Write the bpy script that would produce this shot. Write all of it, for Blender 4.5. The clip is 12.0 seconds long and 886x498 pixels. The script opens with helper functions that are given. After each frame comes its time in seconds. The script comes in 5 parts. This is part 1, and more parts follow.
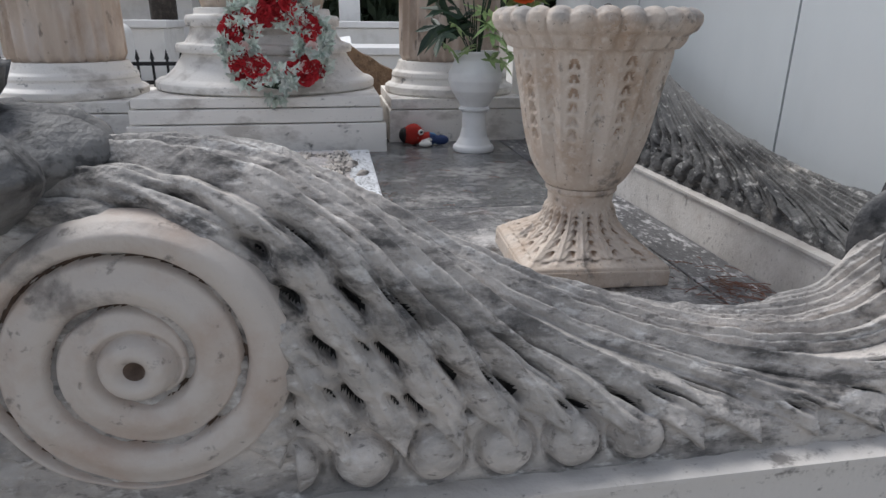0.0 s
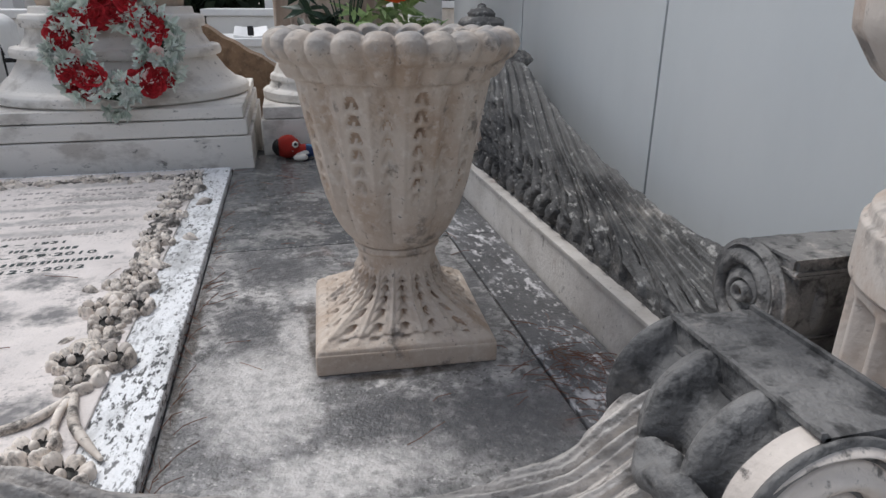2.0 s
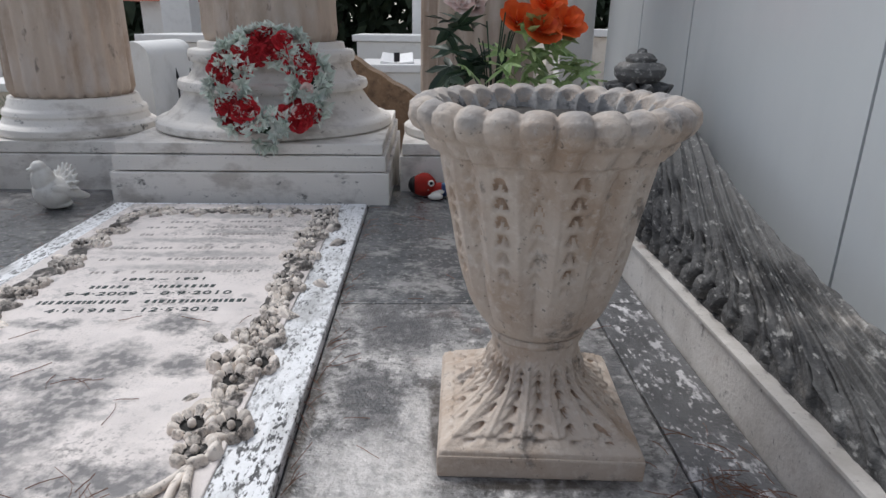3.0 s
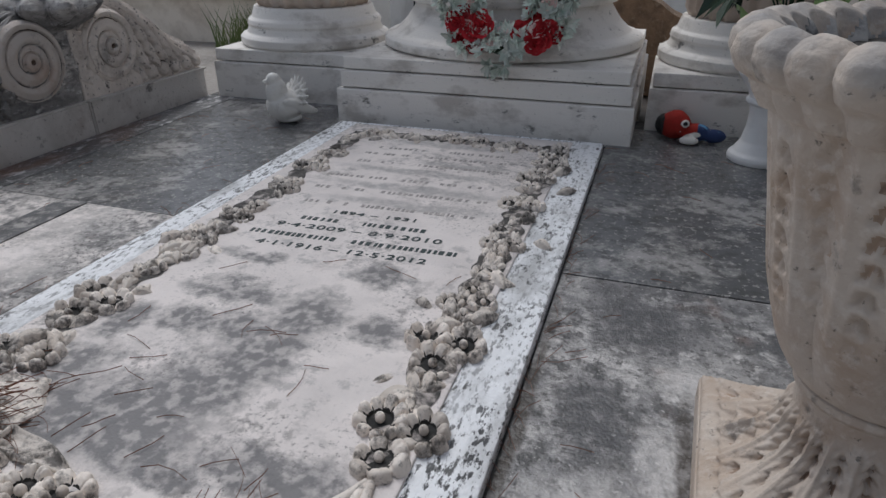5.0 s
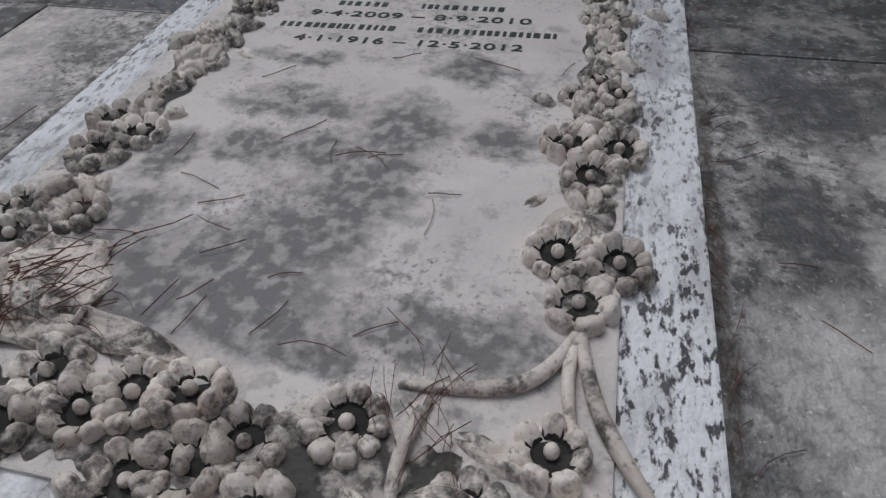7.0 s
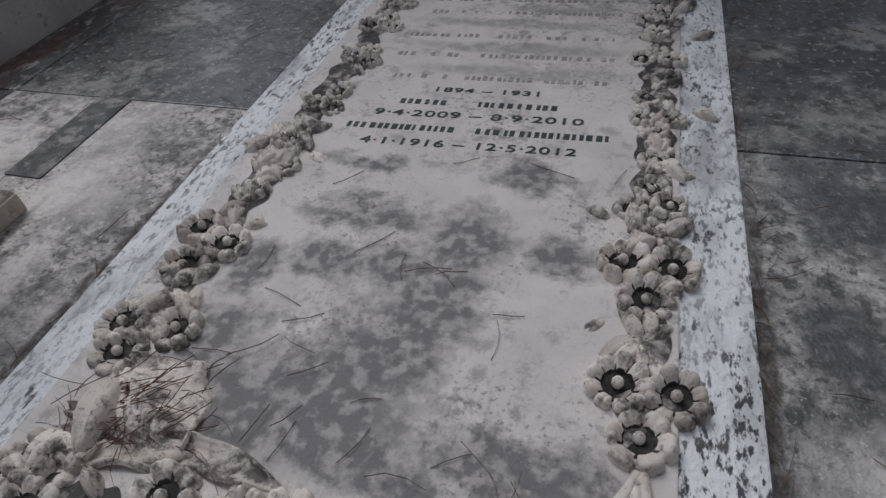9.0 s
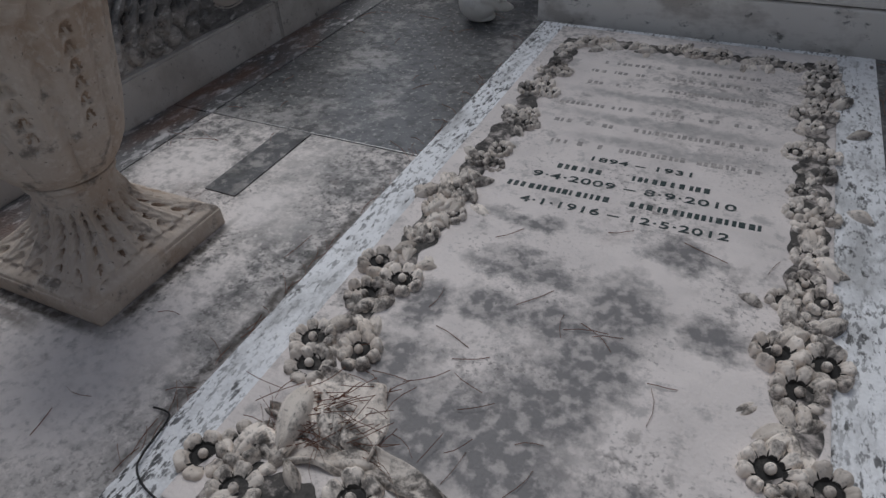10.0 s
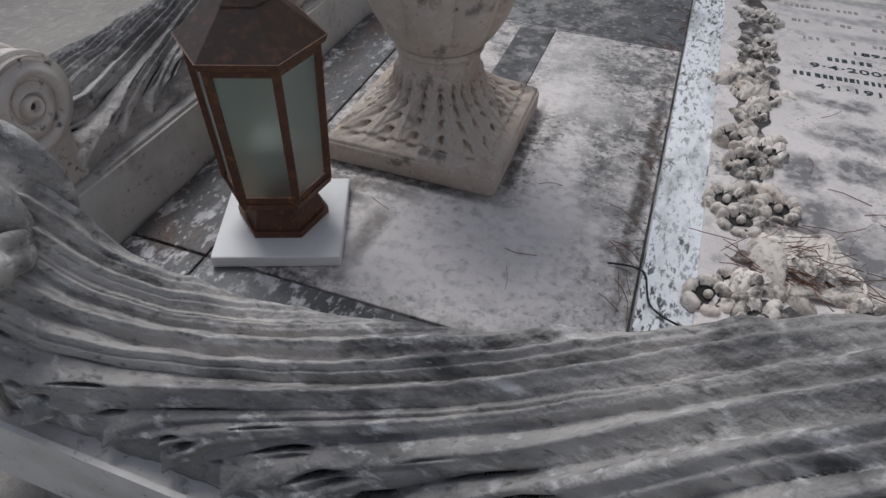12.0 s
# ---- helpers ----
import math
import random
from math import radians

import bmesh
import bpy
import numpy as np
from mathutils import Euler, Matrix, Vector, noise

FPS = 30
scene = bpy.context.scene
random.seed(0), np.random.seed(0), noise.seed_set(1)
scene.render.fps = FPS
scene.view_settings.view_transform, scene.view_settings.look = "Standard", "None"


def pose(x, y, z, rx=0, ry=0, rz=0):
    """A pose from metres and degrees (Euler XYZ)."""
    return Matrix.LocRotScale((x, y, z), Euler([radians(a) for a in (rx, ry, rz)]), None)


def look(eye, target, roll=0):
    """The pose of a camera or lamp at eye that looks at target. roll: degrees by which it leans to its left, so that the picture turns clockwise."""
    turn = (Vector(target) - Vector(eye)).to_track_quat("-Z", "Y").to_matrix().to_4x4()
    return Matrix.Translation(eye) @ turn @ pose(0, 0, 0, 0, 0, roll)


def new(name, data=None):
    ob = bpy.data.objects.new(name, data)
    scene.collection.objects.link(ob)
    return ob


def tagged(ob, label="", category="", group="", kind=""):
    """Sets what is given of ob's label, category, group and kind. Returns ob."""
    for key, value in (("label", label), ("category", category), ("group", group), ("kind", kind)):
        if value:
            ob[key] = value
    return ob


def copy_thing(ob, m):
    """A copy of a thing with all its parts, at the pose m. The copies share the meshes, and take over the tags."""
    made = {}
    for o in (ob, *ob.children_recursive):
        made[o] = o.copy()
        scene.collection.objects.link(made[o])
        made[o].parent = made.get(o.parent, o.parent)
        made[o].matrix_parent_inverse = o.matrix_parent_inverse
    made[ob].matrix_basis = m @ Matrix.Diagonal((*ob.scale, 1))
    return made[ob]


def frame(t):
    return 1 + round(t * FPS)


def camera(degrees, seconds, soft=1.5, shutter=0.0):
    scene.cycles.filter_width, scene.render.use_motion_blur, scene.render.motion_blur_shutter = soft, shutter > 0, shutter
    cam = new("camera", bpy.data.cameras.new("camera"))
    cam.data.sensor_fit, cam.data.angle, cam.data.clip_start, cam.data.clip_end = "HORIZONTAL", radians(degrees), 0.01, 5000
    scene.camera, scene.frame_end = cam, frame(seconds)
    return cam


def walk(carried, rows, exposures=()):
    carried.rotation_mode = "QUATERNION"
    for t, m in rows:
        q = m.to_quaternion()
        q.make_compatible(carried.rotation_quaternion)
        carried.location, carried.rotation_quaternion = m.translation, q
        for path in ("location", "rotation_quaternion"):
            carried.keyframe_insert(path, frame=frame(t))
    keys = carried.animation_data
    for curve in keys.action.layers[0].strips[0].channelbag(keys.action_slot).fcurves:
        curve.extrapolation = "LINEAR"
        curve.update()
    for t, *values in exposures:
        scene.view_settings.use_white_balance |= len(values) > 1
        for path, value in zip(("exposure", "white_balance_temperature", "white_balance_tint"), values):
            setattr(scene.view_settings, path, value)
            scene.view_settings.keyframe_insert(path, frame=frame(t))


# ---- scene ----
cam = camera(69.8, 12.0)
PATH = [
    (0, (0.321, -2.37, 0.52), (0.635, -0.515, -0.157), 0.5),
    (0.5, (0.456, -2.306, 0.538), (0.838, -0.471, -0.158), -1.0),
    (1, (0.555, -2.219, 0.541), (1.24, -0.482, -0.176), -3.7),
    (1.5, (0.638, -2.198, 0.542), (1.381, -0.502, -0.215), -1.8),
    (2, (0.675, -2.155, 0.584), (1.109, -0.342, -0.14), 0.3),
    (2.5, (0.672, -2.105, 0.62), (0.87, -0.229, -0.042), 0.5),
    (4.3, (0.636, -1.734, 0.664), (0.283, 0.088, -0.08), 1.3),
    (4.5, (0.625, -1.726, 0.659), (0.191, 0.07, -0.106), 0.8),
    (5, (0.584, -1.728, 0.618), (0.014, -0.036, -0.284), -0.4),
    (5.5, (0.536, -1.7, 0.576), (-0.058, -0.102, -0.469), -0.4),
    (6, (0.41, -1.651, 0.532), (-0.105, -0.142, -0.675), -1.4),
    (6.5, (0.347, -1.625, 0.51), (-0.054, -0.165, -0.797), -3.1),
    (6.7, (0.323, -1.618, 0.507), (-0.036, -0.19, -0.847), -2.7),
    (8.3, (0.229, -1.612, 0.585), (-0.322, -0.378, -0.89), -7.2),
    (8.5, (0.214, -1.601, 0.608), (-0.372, -0.332, -0.823), -7.8),
    (9, (0.255, -1.576, 0.647), (-0.223, -0.196, -0.719), -5.8),
    (9.5, (0.259, -1.581, 0.665), (-0.195, -0.176, -0.684), -3.3),
    (10, (0.15, -1.666, 0.739), (-0.571, -0.299, -0.53), -3.6),
    (10.5, (0.004, -1.794, 0.794), (-0.645, -0.406, -0.492), -1.9),
    (11, (-0.18, -1.946, 0.795), (-0.752, -0.549, -0.517), -0.6),
    (11.5, (-0.335, -2.003, 0.742), (-0.848, -0.608, -0.596), 3.0),
    (12, (-0.516, -2.075, 0.669), (-0.98, -0.707, -0.714), 1.9),
]
walk(cam, [(t, look(eye, target, roll)) for t, eye, target, roll in PATH],
     [(t, stops, 6350 if t < 4 else 6210, 10) for t, stops in ((0, 0.55), (1.0, 0.43), (1.5, 0.33), (2.5, 0.4), (4.3, 0.15), (5.0, -0.15), (6.0, -0.45), (6.7, -0.52), (8.3, -0.65), (9.5, -0.7), (10.5, -0.58), (11.5, -0.28), (12.0, -0.15))])

# ---- light ----
SUN_EL, SUN_AZ = 58.0, 318.0
world = bpy.data.worlds.new("sky")
scene.world = world
world.use_nodes = True
wn, wl = world.node_tree.nodes, world.node_tree.links
sky = wn.new("ShaderNodeTexSky")
sky.sky_type, sky.sun_disc = "NISHITA", False
sky.sun_elevation, sky.sun_rotation = radians(SUN_EL), radians(SUN_AZ)
pale = wn.new("ShaderNodeHueSaturation")
pale.inputs["Saturation"].default_value = 0.42
wl.new(sky.outputs[0], pale.inputs["Color"])
wl.new(pale.outputs[0], wn["Background"].inputs["Color"])
wn["Background"].inputs["Strength"].default_value = 0.115
sun = new("sun", bpy.data.lights.new("sun", "SUN"))
sun.data.energy, sun.data.angle, sun.data.color = 1.75, radians(30), (1.0, 0.98, 0.95)
sun.matrix_world = look((math.sin(radians(SUN_AZ)) * 10, math.cos(radians(SUN_AZ)) * 10, 10 * math.tan(radians(SUN_EL))), (0, 0, 0))


# ---- materials ----
def material(name, base, rough=0.7, layers=(), bump=(60.0, 0.002), metal=0.0, spec=0.3, local=False, per_object=0.0, stretch=(1, 1, 1), stains_shade=(), cap=None):
    """layers: (colour, scale, detail, low, high, strength[, mask scale, mask low, mask high]) patches of noise over the base; bump: scale, depth;
    stains_shade: (colour, strength, waver, [(x, y, rx, ry), ...]) blotches lying at known places."""
    m = bpy.data.materials.new(name)
    m.use_nodes = True
    n, l = m.node_tree.nodes, m.node_tree.links
    shader = n["Principled BSDF"]
    shader.inputs["Roughness"].default_value = rough
    shader.inputs["Metallic"].default_value = metal
    shader.inputs["Specular IOR Level"].default_value = spec
    if local:
        place = n.new("ShaderNodeTexCoord").outputs["Object"]
    else:
        place = n.new("ShaderNodeNewGeometry").outputs["Position"]
    mp = n.new("ShaderNodeMapping")
    mp.inputs["Scale"].default_value = stretch
    l.new(place, mp.inputs["Vector"])
    colour = None
    for i, (c, scale, detail, low, high, strength, *mask) in enumerate(layers):
        noi = n.new("ShaderNodeTexNoise")
        noi.inputs["Scale"].default_value, noi.inputs["Detail"].default_value = scale, detail
        noi.inputs["Roughness"].default_value = 0.62 if detail < 10 else 0.74
        shift = n.new("ShaderNodeVectorMath")
        shift.inputs[1].default_value = (3.7 * i, 1.3 * i, 2.1 * i)
        l.new(mp.outputs[0], shift.inputs[0])
        l.new(shift.outputs[0], noi.inputs["Vector"])
        ramp = n.new("ShaderNodeMapRange")
        ramp.inputs["From Min"].default_value, ramp.inputs["From Max"].default_value = low, high
        ramp.inputs["To Max"].default_value = strength
        l.new(noi.outputs[0], ramp.inputs["Value"])
        factor = ramp.outputs[0]
        if mask:
            big = n.new("ShaderNodeTexNoise")
            big.inputs["Scale"].default_value, big.inputs["Detail"].default_value = mask[0], 5
            l.new(mp.outputs[0], big.inputs["Vector"])
            mr2 = n.new("ShaderNodeMapRange")
            mr2.inputs["From Min"].default_value, mr2.inputs["From Max"].default_value = mask[1], mask[2]
            l.new(big.outputs[0], mr2.inputs["Value"])
            times = n.new("ShaderNodeMath")
            times.operation = "MULTIPLY"
            l.new(factor, times.inputs[0])
            l.new(mr2.outputs[0], times.inputs[1])
            factor = times.outputs[0]
        mix = n.new("ShaderNodeMix")
        mix.data_type = "RGBA"
        l.new(factor, mix.inputs["Factor"])
        if colour is None:
            mix.inputs["A"].default_value = (*base, 1)
        else:
            l.new(colour, mix.inputs["A"])
        mix.inputs["B"].default_value = (*c, 1)
        colour = mix.outputs["Result"]
    for c, strength, waver, spots in stains_shade:
        warp = n.new("ShaderNodeTexNoise")
        warp.inputs["Scale"].default_value, warp.inputs["Detail"].default_value = 9.0, 9
        warp.inputs["Roughness"].default_value = 0.68
        l.new(place, warp.inputs["Vector"])
        bend = n.new("ShaderNodeVectorMath")
        bend.operation = "MULTIPLY_ADD"
        bend.inputs[1].default_value, bend.inputs[2].default_value = (waver,) * 3, (-0.5 * waver,) * 3
        l.new(warp.outputs["Color"], bend.inputs[0])
        here = n.new("ShaderNodeVectorMath")
        l.new(place, here.inputs[0])
        l.new(bend.outputs[0], here.inputs[1])
        nearest = None
        for x, y, rx, ry in spots:
            fit = n.new("ShaderNodeVectorMath")
            fit.operation = "MULTIPLY_ADD"
            fit.inputs[1].default_value, fit.inputs[2].default_value = (1 / rx, 1 / ry, 0), (-x / rx, -y / ry, 0)
            l.new(here.outputs[0], fit.inputs[0])
            far_off = n.new("ShaderNodeVectorMath")
            far_off.operation = "LENGTH"
            l.new(fit.outputs[0], far_off.inputs[0])
            if nearest is None:
                nearest = far_off.outputs["Value"]
            else:
                least = n.new("ShaderNodeMath")
                least.operation = "MINIMUM"
                l.new(nearest, least.inputs[0])
                l.new(far_off.outputs["Value"], least.inputs[1])
                nearest = least.outputs[0]
        within = n.new("ShaderNodeMapRange")
        within.inputs["From Min"].default_value, within.inputs["From Max"].default_value = 1.15, 0.55
        within.inputs["To Max"].default_value = strength
        l.new(nearest, within.inputs["Value"])
        mottle = n.new("ShaderNodeTexNoise")
        mottle.inputs["Scale"].default_value, mottle.inputs["Detail"].default_value = 52.0, 10
        l.new(place, mottle.inputs["Vector"])
        thin = n.new("ShaderNodeMapRange")
        thin.inputs["From Min"].default_value, thin.inputs["From Max"].default_value = 0.39, 0.54
        thin.inputs["To Min"].default_value = 0.52
        l.new(mottle.outputs[0], thin.inputs["Value"])
        times = n.new("ShaderNodeMath")
        times.operation = "MULTIPLY"
        l.new(within.outputs[0], times.inputs[0])
        l.new(thin.outputs[0], times.inputs[1])
        mix = n.new("ShaderNodeMix")
        mix.data_type = "RGBA"
        l.new(times.outputs[0], mix.inputs["Factor"])
        if colour is None:
            mix.inputs["A"].default_value = (*base, 1)
        else:
            l.new(colour, mix.inputs["A"])
        mix.inputs["B"].default_value = (*c, 1)
        colour = mix.outputs["Result"]
    if cap:
        sep = n.new("ShaderNodeSeparateXYZ")
        l.new(place, sep.inputs[0])
        rough_edge = n.new("ShaderNodeTexNoise")
        rough_edge.inputs["Scale"].default_value, rough_edge.inputs["Detail"].default_value = 22.0, 9
        l.new(place, rough_edge.inputs["Vector"])
        level = n.new("ShaderNodeMath")
        level.operation = "MULTIPLY_ADD"
        level.inputs[1].default_value = 0.12
        l.new(rough_edge.outputs[0], level.inputs[0])
        l.new(sep.outputs["Z"], level.inputs[2])
        grown = n.new("ShaderNodeMapRange")
        grown.inputs["From Min"].default_value, grown.inputs["From Max"].default_value = cap[1] + 0.06, cap[2] + 0.06
        grown.inputs["To Max"].default_value = 0.85
        l.new(level.outputs[0], grown.inputs["Value"])
        mix = n.new("ShaderNodeMix")
        mix.data_type = "RGBA"
        l.new(grown.outputs[0], mix.inputs["Factor"])
        l.new(colour, mix.inputs["A"])
        mix.inputs["B"].default_value = (*cap[0], 1)
        colour = mix.outputs["Result"]
    if per_object:
        info = n.new("ShaderNodeObjectInfo")
        hs = n.new("ShaderNodeHueSaturation")
        mr = n.new("ShaderNodeMapRange")
        mr.inputs["To Min"].default_value, mr.inputs["To Max"].default_value = 1 - per_object, 1 + per_object
        l.new(info.outputs["Random"], mr.inputs["Value"])
        l.new(mr.outputs[0], hs.inputs["Value"])
        if colour is None:
            hs.inputs["Color"].default_value = (*base, 1)
        else:
            l.new(colour, hs.inputs["Color"])
        colour = hs.outputs[0]
    if colour is None:
        shader.inputs["Base Color"].default_value = (*base, 1)
    else:
        l.new(colour, shader.inputs["Base Color"])
    if bump:
        noi = n.new("ShaderNodeTexNoise")
        noi.inputs["Scale"].default_value, noi.inputs["Detail"].default_value = bump[0], 6
        l.new(place, noi.inputs["Vector"])
        bp = n.new("ShaderNodeBump")
        bp.inputs["Distance"].default_value = bump[1]
        bp.inputs["Strength"].default_value = 0.8
        l.new(noi.outputs[0], bp.inputs["Height"])
        l.new(bp.outputs[0], shader.inputs["Normal"])
    return m


RUST = (0.16, 0.075, 0.045)
SPOT = (0.05, 0.048, 0.047)
M_FLOOR = material("weathered_floor_marble", (0.72, 0.665, 0.635), 0.55, [
    ((0.26, 0.255, 0.252), 2.2, 10, 0.46, 0.58, 0.75), ((0.1, 0.1, 0.1), 32, 9, 0.43, 0.58, 0.85, 2.6, 0.38, 0.56), (SPOT, 90, 7, 0.5, 0.61, 0.8, 5.0, 0.36, 0.56),
    ((0.82, 0.77, 0.74), 50, 7, 0.56, 0.66, 0.6), (RUST, 5, 9, 0.62, 0.76, 0.6)], (150, 0.003), spec=0.4, stains_shade=[
    ((0.78, 0.725, 0.7), 0.95, 0.14, [(-0.73, -1.4, 0.26, 0.17), (-0.62, -1.2, 0.05, 0.2), (-0.95, -0.82, 0.1, 0.12), (-0.68, -0.9, 0.06, 0.1)]),
    ((0.12, 0.095, 0.08), 0.7, 0.07, [(-0.92, -1.31, 0.12, 0.02), (-0.86, -1.42, 0.025, 0.07), (-1.03, -1.3, 0.03, 0.08)]),
    # dark strips painting contact shade and dirt along the urn, plate and slab edges
    ((0.07, 0.06, 0.052), 0.95, 0.03, [(-0.86, -1.276, 0.18, 0.016), (-0.694, -1.11, 0.014, 0.17), (-0.99, -1.35, 0.1, 0.02), (-0.475, -1.1, 0.014, 0.35)])])
M_FLOOR2 = material("grey_stained_floor_marble", (0.42, 0.405, 0.395), 0.36, [
    ((0.13, 0.13, 0.135), 1.9, 10, 0.43, 0.56, 0.85), ((0.72, 0.69, 0.67), 26, 9, 0.5, 0.6, 0.75, 3.0, 0.42, 0.6), ((0.07, 0.07, 0.07), 36, 9, 0.46, 0.6, 0.85, 2.4, 0.36, 0.56),
    (SPOT, 95, 6, 0.54, 0.64, 0.75), ((0.75, 0.72, 0.7), 110, 6, 0.6, 0.68, 0.6), (RUST, 5, 9, 0.6, 0.74, 0.6)], (150, 0.004), spec=0.45, stains_shade=[
    ((0.085, 0.085, 0.09), 0.85, 0.12, [(0.95, -1.4, 0.13, 0.1), (0.8, -1.36, 0.1, 0.07), (0.62, -0.75, 0.1, 0.1), (0.92, -0.72, 0.12, 0.1), (0.56, -1.0, 0.06, 0.12), (1.0, -0.95, 0.07, 0.2)]),
    ((0.72, 0.69, 0.67), 0.65, 0.16, [(0.6, -1.25, 0.1, 0.17), (0.69, -0.88, 0.05, 0.05), (0.7, -1.47, 0.14, 0.05), (0.66, -1.08, 0.04, 0.1)]),
    # contact shade and dirt painted in along the urn and slab edges
    ((0.07, 0.06, 0.052), 0.95, 0.03, [(0.84, -1.24, 0.17, 0.014), (0.684, -1.07, 0.014, 0.16), (0.465, -1.1, 0.012, 0.4)])])
M_DARKFLOOR = material("dark_floor_marble", (0.16, 0.16, 0.165), 0.42, [
    ((0.05, 0.05, 0.052), 3.5, 8, 0.42, 0.6, 0.85), ((0.75, 0.73, 0.74), 42, 9, 0.53, 0.6, 0.9, 6.0, 0.42, 0.56), ((0.7, 0.68, 0.68), 90, 6, 0.58, 0.66, 0.7), (RUST, 5, 9, 0.56, 0.72, 0.8)], (150, 0.003), spec=0.45, stretch=(1, 0.5, 1))
M_GREYFLOOR = material("grey_floor_marble", (0.165, 0.168, 0.17), 0.24, [
    ((0.09, 0.09, 0.095), 1.7, 8, 0.42, 0.62, 0.9), ((0.46, 0.44, 0.425), 4.5, 10, 0.51, 0.6, 0.6), ((0.07, 0.07, 0.07), 34, 9, 0.48, 0.61, 0.75), ((0.5, 0.48, 0.46), 70, 8, 0.56, 0.65, 0.6), (RUST, 4, 9, 0.64, 0.76, 0.6)], (150, 0.0009), spec=0.65)
M_DARKPATCH = material("dark_mended_stone", (0.1, 0.1, 0.105), 0.6, [((0.42, 0.4, 0.38), 16, 10, 0.49, 0.57, 0.75), ((0.2, 0.2, 0.2), 30, 8, 0.5, 0.64, 0.7), ((0.04, 0.04, 0.04), 9, 8, 0.5, 0.65, 0.7)], (150, 0.002))
M_SLAB = material("slab_marble", (0.77, 0.71, 0.68), 0.6, [
    ((0.6, 0.555, 0.535), 8, 7, 0.42, 0.66, 0.7), ((0.3, 0.29, 0.288), 15, 11, 0.54, 0.62, 0.55), ((0.08, 0.078, 0.078), 42, 9, 0.5, 0.62, 0.55, 3.0, 0.46, 0.62),
    (SPOT, 120, 6, 0.55, 0.66, 0.7, 6.0, 0.44, 0.62), (RUST, 6, 9, 0.64, 0.8, 0.3)], (170, 0.0025), stains_shade=[
    ((0.17, 0.167, 0.17), 0.92, 0.2, [(0.066, -0.93, 0.07, 0.095), (-0.02, -0.99, 0.075, 0.06), (-0.12, -0.99, 0.075, 0.045), (-0.1, -0.89, 0.12, 0.04), (0.144, -0.765, 0.065, 0.045),
                                  (0.21, -0.935, 0.06, 0.05), (-0.21, -1.15, 0.08, 0.06), (0.02, -1.14, 0.09, 0.11), (-0.07, -1.24, 0.17, 0.1), (0.03, -1.29, 0.11, 0.045), (0.19, -1.25, 0.12, 0.045),
                                  (0.26, -1.27, 0.06, 0.035), (0.05, -1.06, 0.07, 0.08), (-0.24, -1.26, 0.06, 0.06), (-0.15, -0.76, 0.09, 0.03), (-0.23, -1.04, 0.05, 0.06)]),
    ((0.36, 0.345, 0.34), 0.75, 0.08, [(0.02, -0.32, 0.26, 0.026), (0.05, -0.42, 0.24, 0.024), (0.0, -0.2, 0.26, 0.024), (0.02, 0.05, 0.2, 0.03), (0.1, -0.115, 0.15, 0.02)])])
M_EDGE = material("slab_edge_marble", (0.88, 0.89, 0.91), 0.6, [
    ((0.42, 0.42, 0.42), 14, 9, 0.48, 0.64, 0.8), ((0.05, 0.05, 0.052), 130, 9, 0.525, 0.59, 0.95, 5.0, 0.38, 0.58), ((0.06, 0.058, 0.055), 62, 9, 0.59, 0.65, 0.9)], (140, 0.005), stretch=(1, 0.42, 1))
M_CARVED = material("carved_weathered_marble", (0.72, 0.65, 0.59), 0.65, [
    ((0.44, 0.385, 0.345), 9, 7, 0.42, 0.66, 0.7), ((0.09, 0.088, 0.09), 5, 9, 0.55, 0.66, 0.6), ((0.03, 0.03, 0.03), 55, 7, 0.58, 0.66, 0.8)], (140, 0.002))
RAIL_LAYERS = [
    ((0.68, 0.62, 0.57), 9, 9, 0.45, 0.66, 0.75), ((0.1, 0.1, 0.103), 4.6, 9, 0.47, 0.6, 0.72), ((0.03, 0.03, 0.031), 34, 9, 0.47, 0.62, 0.85, 5.0, 0.42, 0.62),
    ((0.7, 0.68, 0.66), 60, 8, 0.56, 0.68, 0.65), (SPOT, 110, 6, 0.57, 0.67, 0.6)]
M_RAIL = material("lichen_dark_marble", (0.4, 0.375, 0.352), 0.62, RAIL_LAYERS, (160, 0.004), stretch=(0.45, 1, 1))
M_RAIL_SIDE = material("lichen_grey_marble", (0.44, 0.415, 0.395), 0.62, RAIL_LAYERS, (160, 0.004), stretch=(1, 0.45, 1))
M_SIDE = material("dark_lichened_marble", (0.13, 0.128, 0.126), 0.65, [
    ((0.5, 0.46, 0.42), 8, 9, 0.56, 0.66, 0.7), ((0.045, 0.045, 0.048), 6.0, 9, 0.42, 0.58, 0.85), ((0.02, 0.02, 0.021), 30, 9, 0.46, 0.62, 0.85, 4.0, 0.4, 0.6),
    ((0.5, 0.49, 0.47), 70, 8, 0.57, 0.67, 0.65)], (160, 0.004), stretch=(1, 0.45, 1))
M_ROLL = material("grey_stained_marble", (0.2, 0.195, 0.19), 0.62, [
    ((0.55, 0.5, 0.46), 8, 10, 0.54, 0.64, 0.75), ((0.06, 0.06, 0.063), 6, 9, 0.44, 0.58, 0.85), ((0.03, 0.03, 0.031), 40, 9, 0.52, 0.63, 0.8)], (160, 0.004))
M_CLEAN = material("pale_carved_marble", (0.52, 0.47, 0.43), 0.6, [
    ((0.4, 0.3, 0.24), 11, 8, 0.47, 0.66, 0.75), ((0.14, 0.13, 0.125), 9, 9, 0.58, 0.66, 0.7), ((0.1, 0.09, 0.085), 60, 7, 0.62, 0.7, 0.6)], (130, 0.0016))
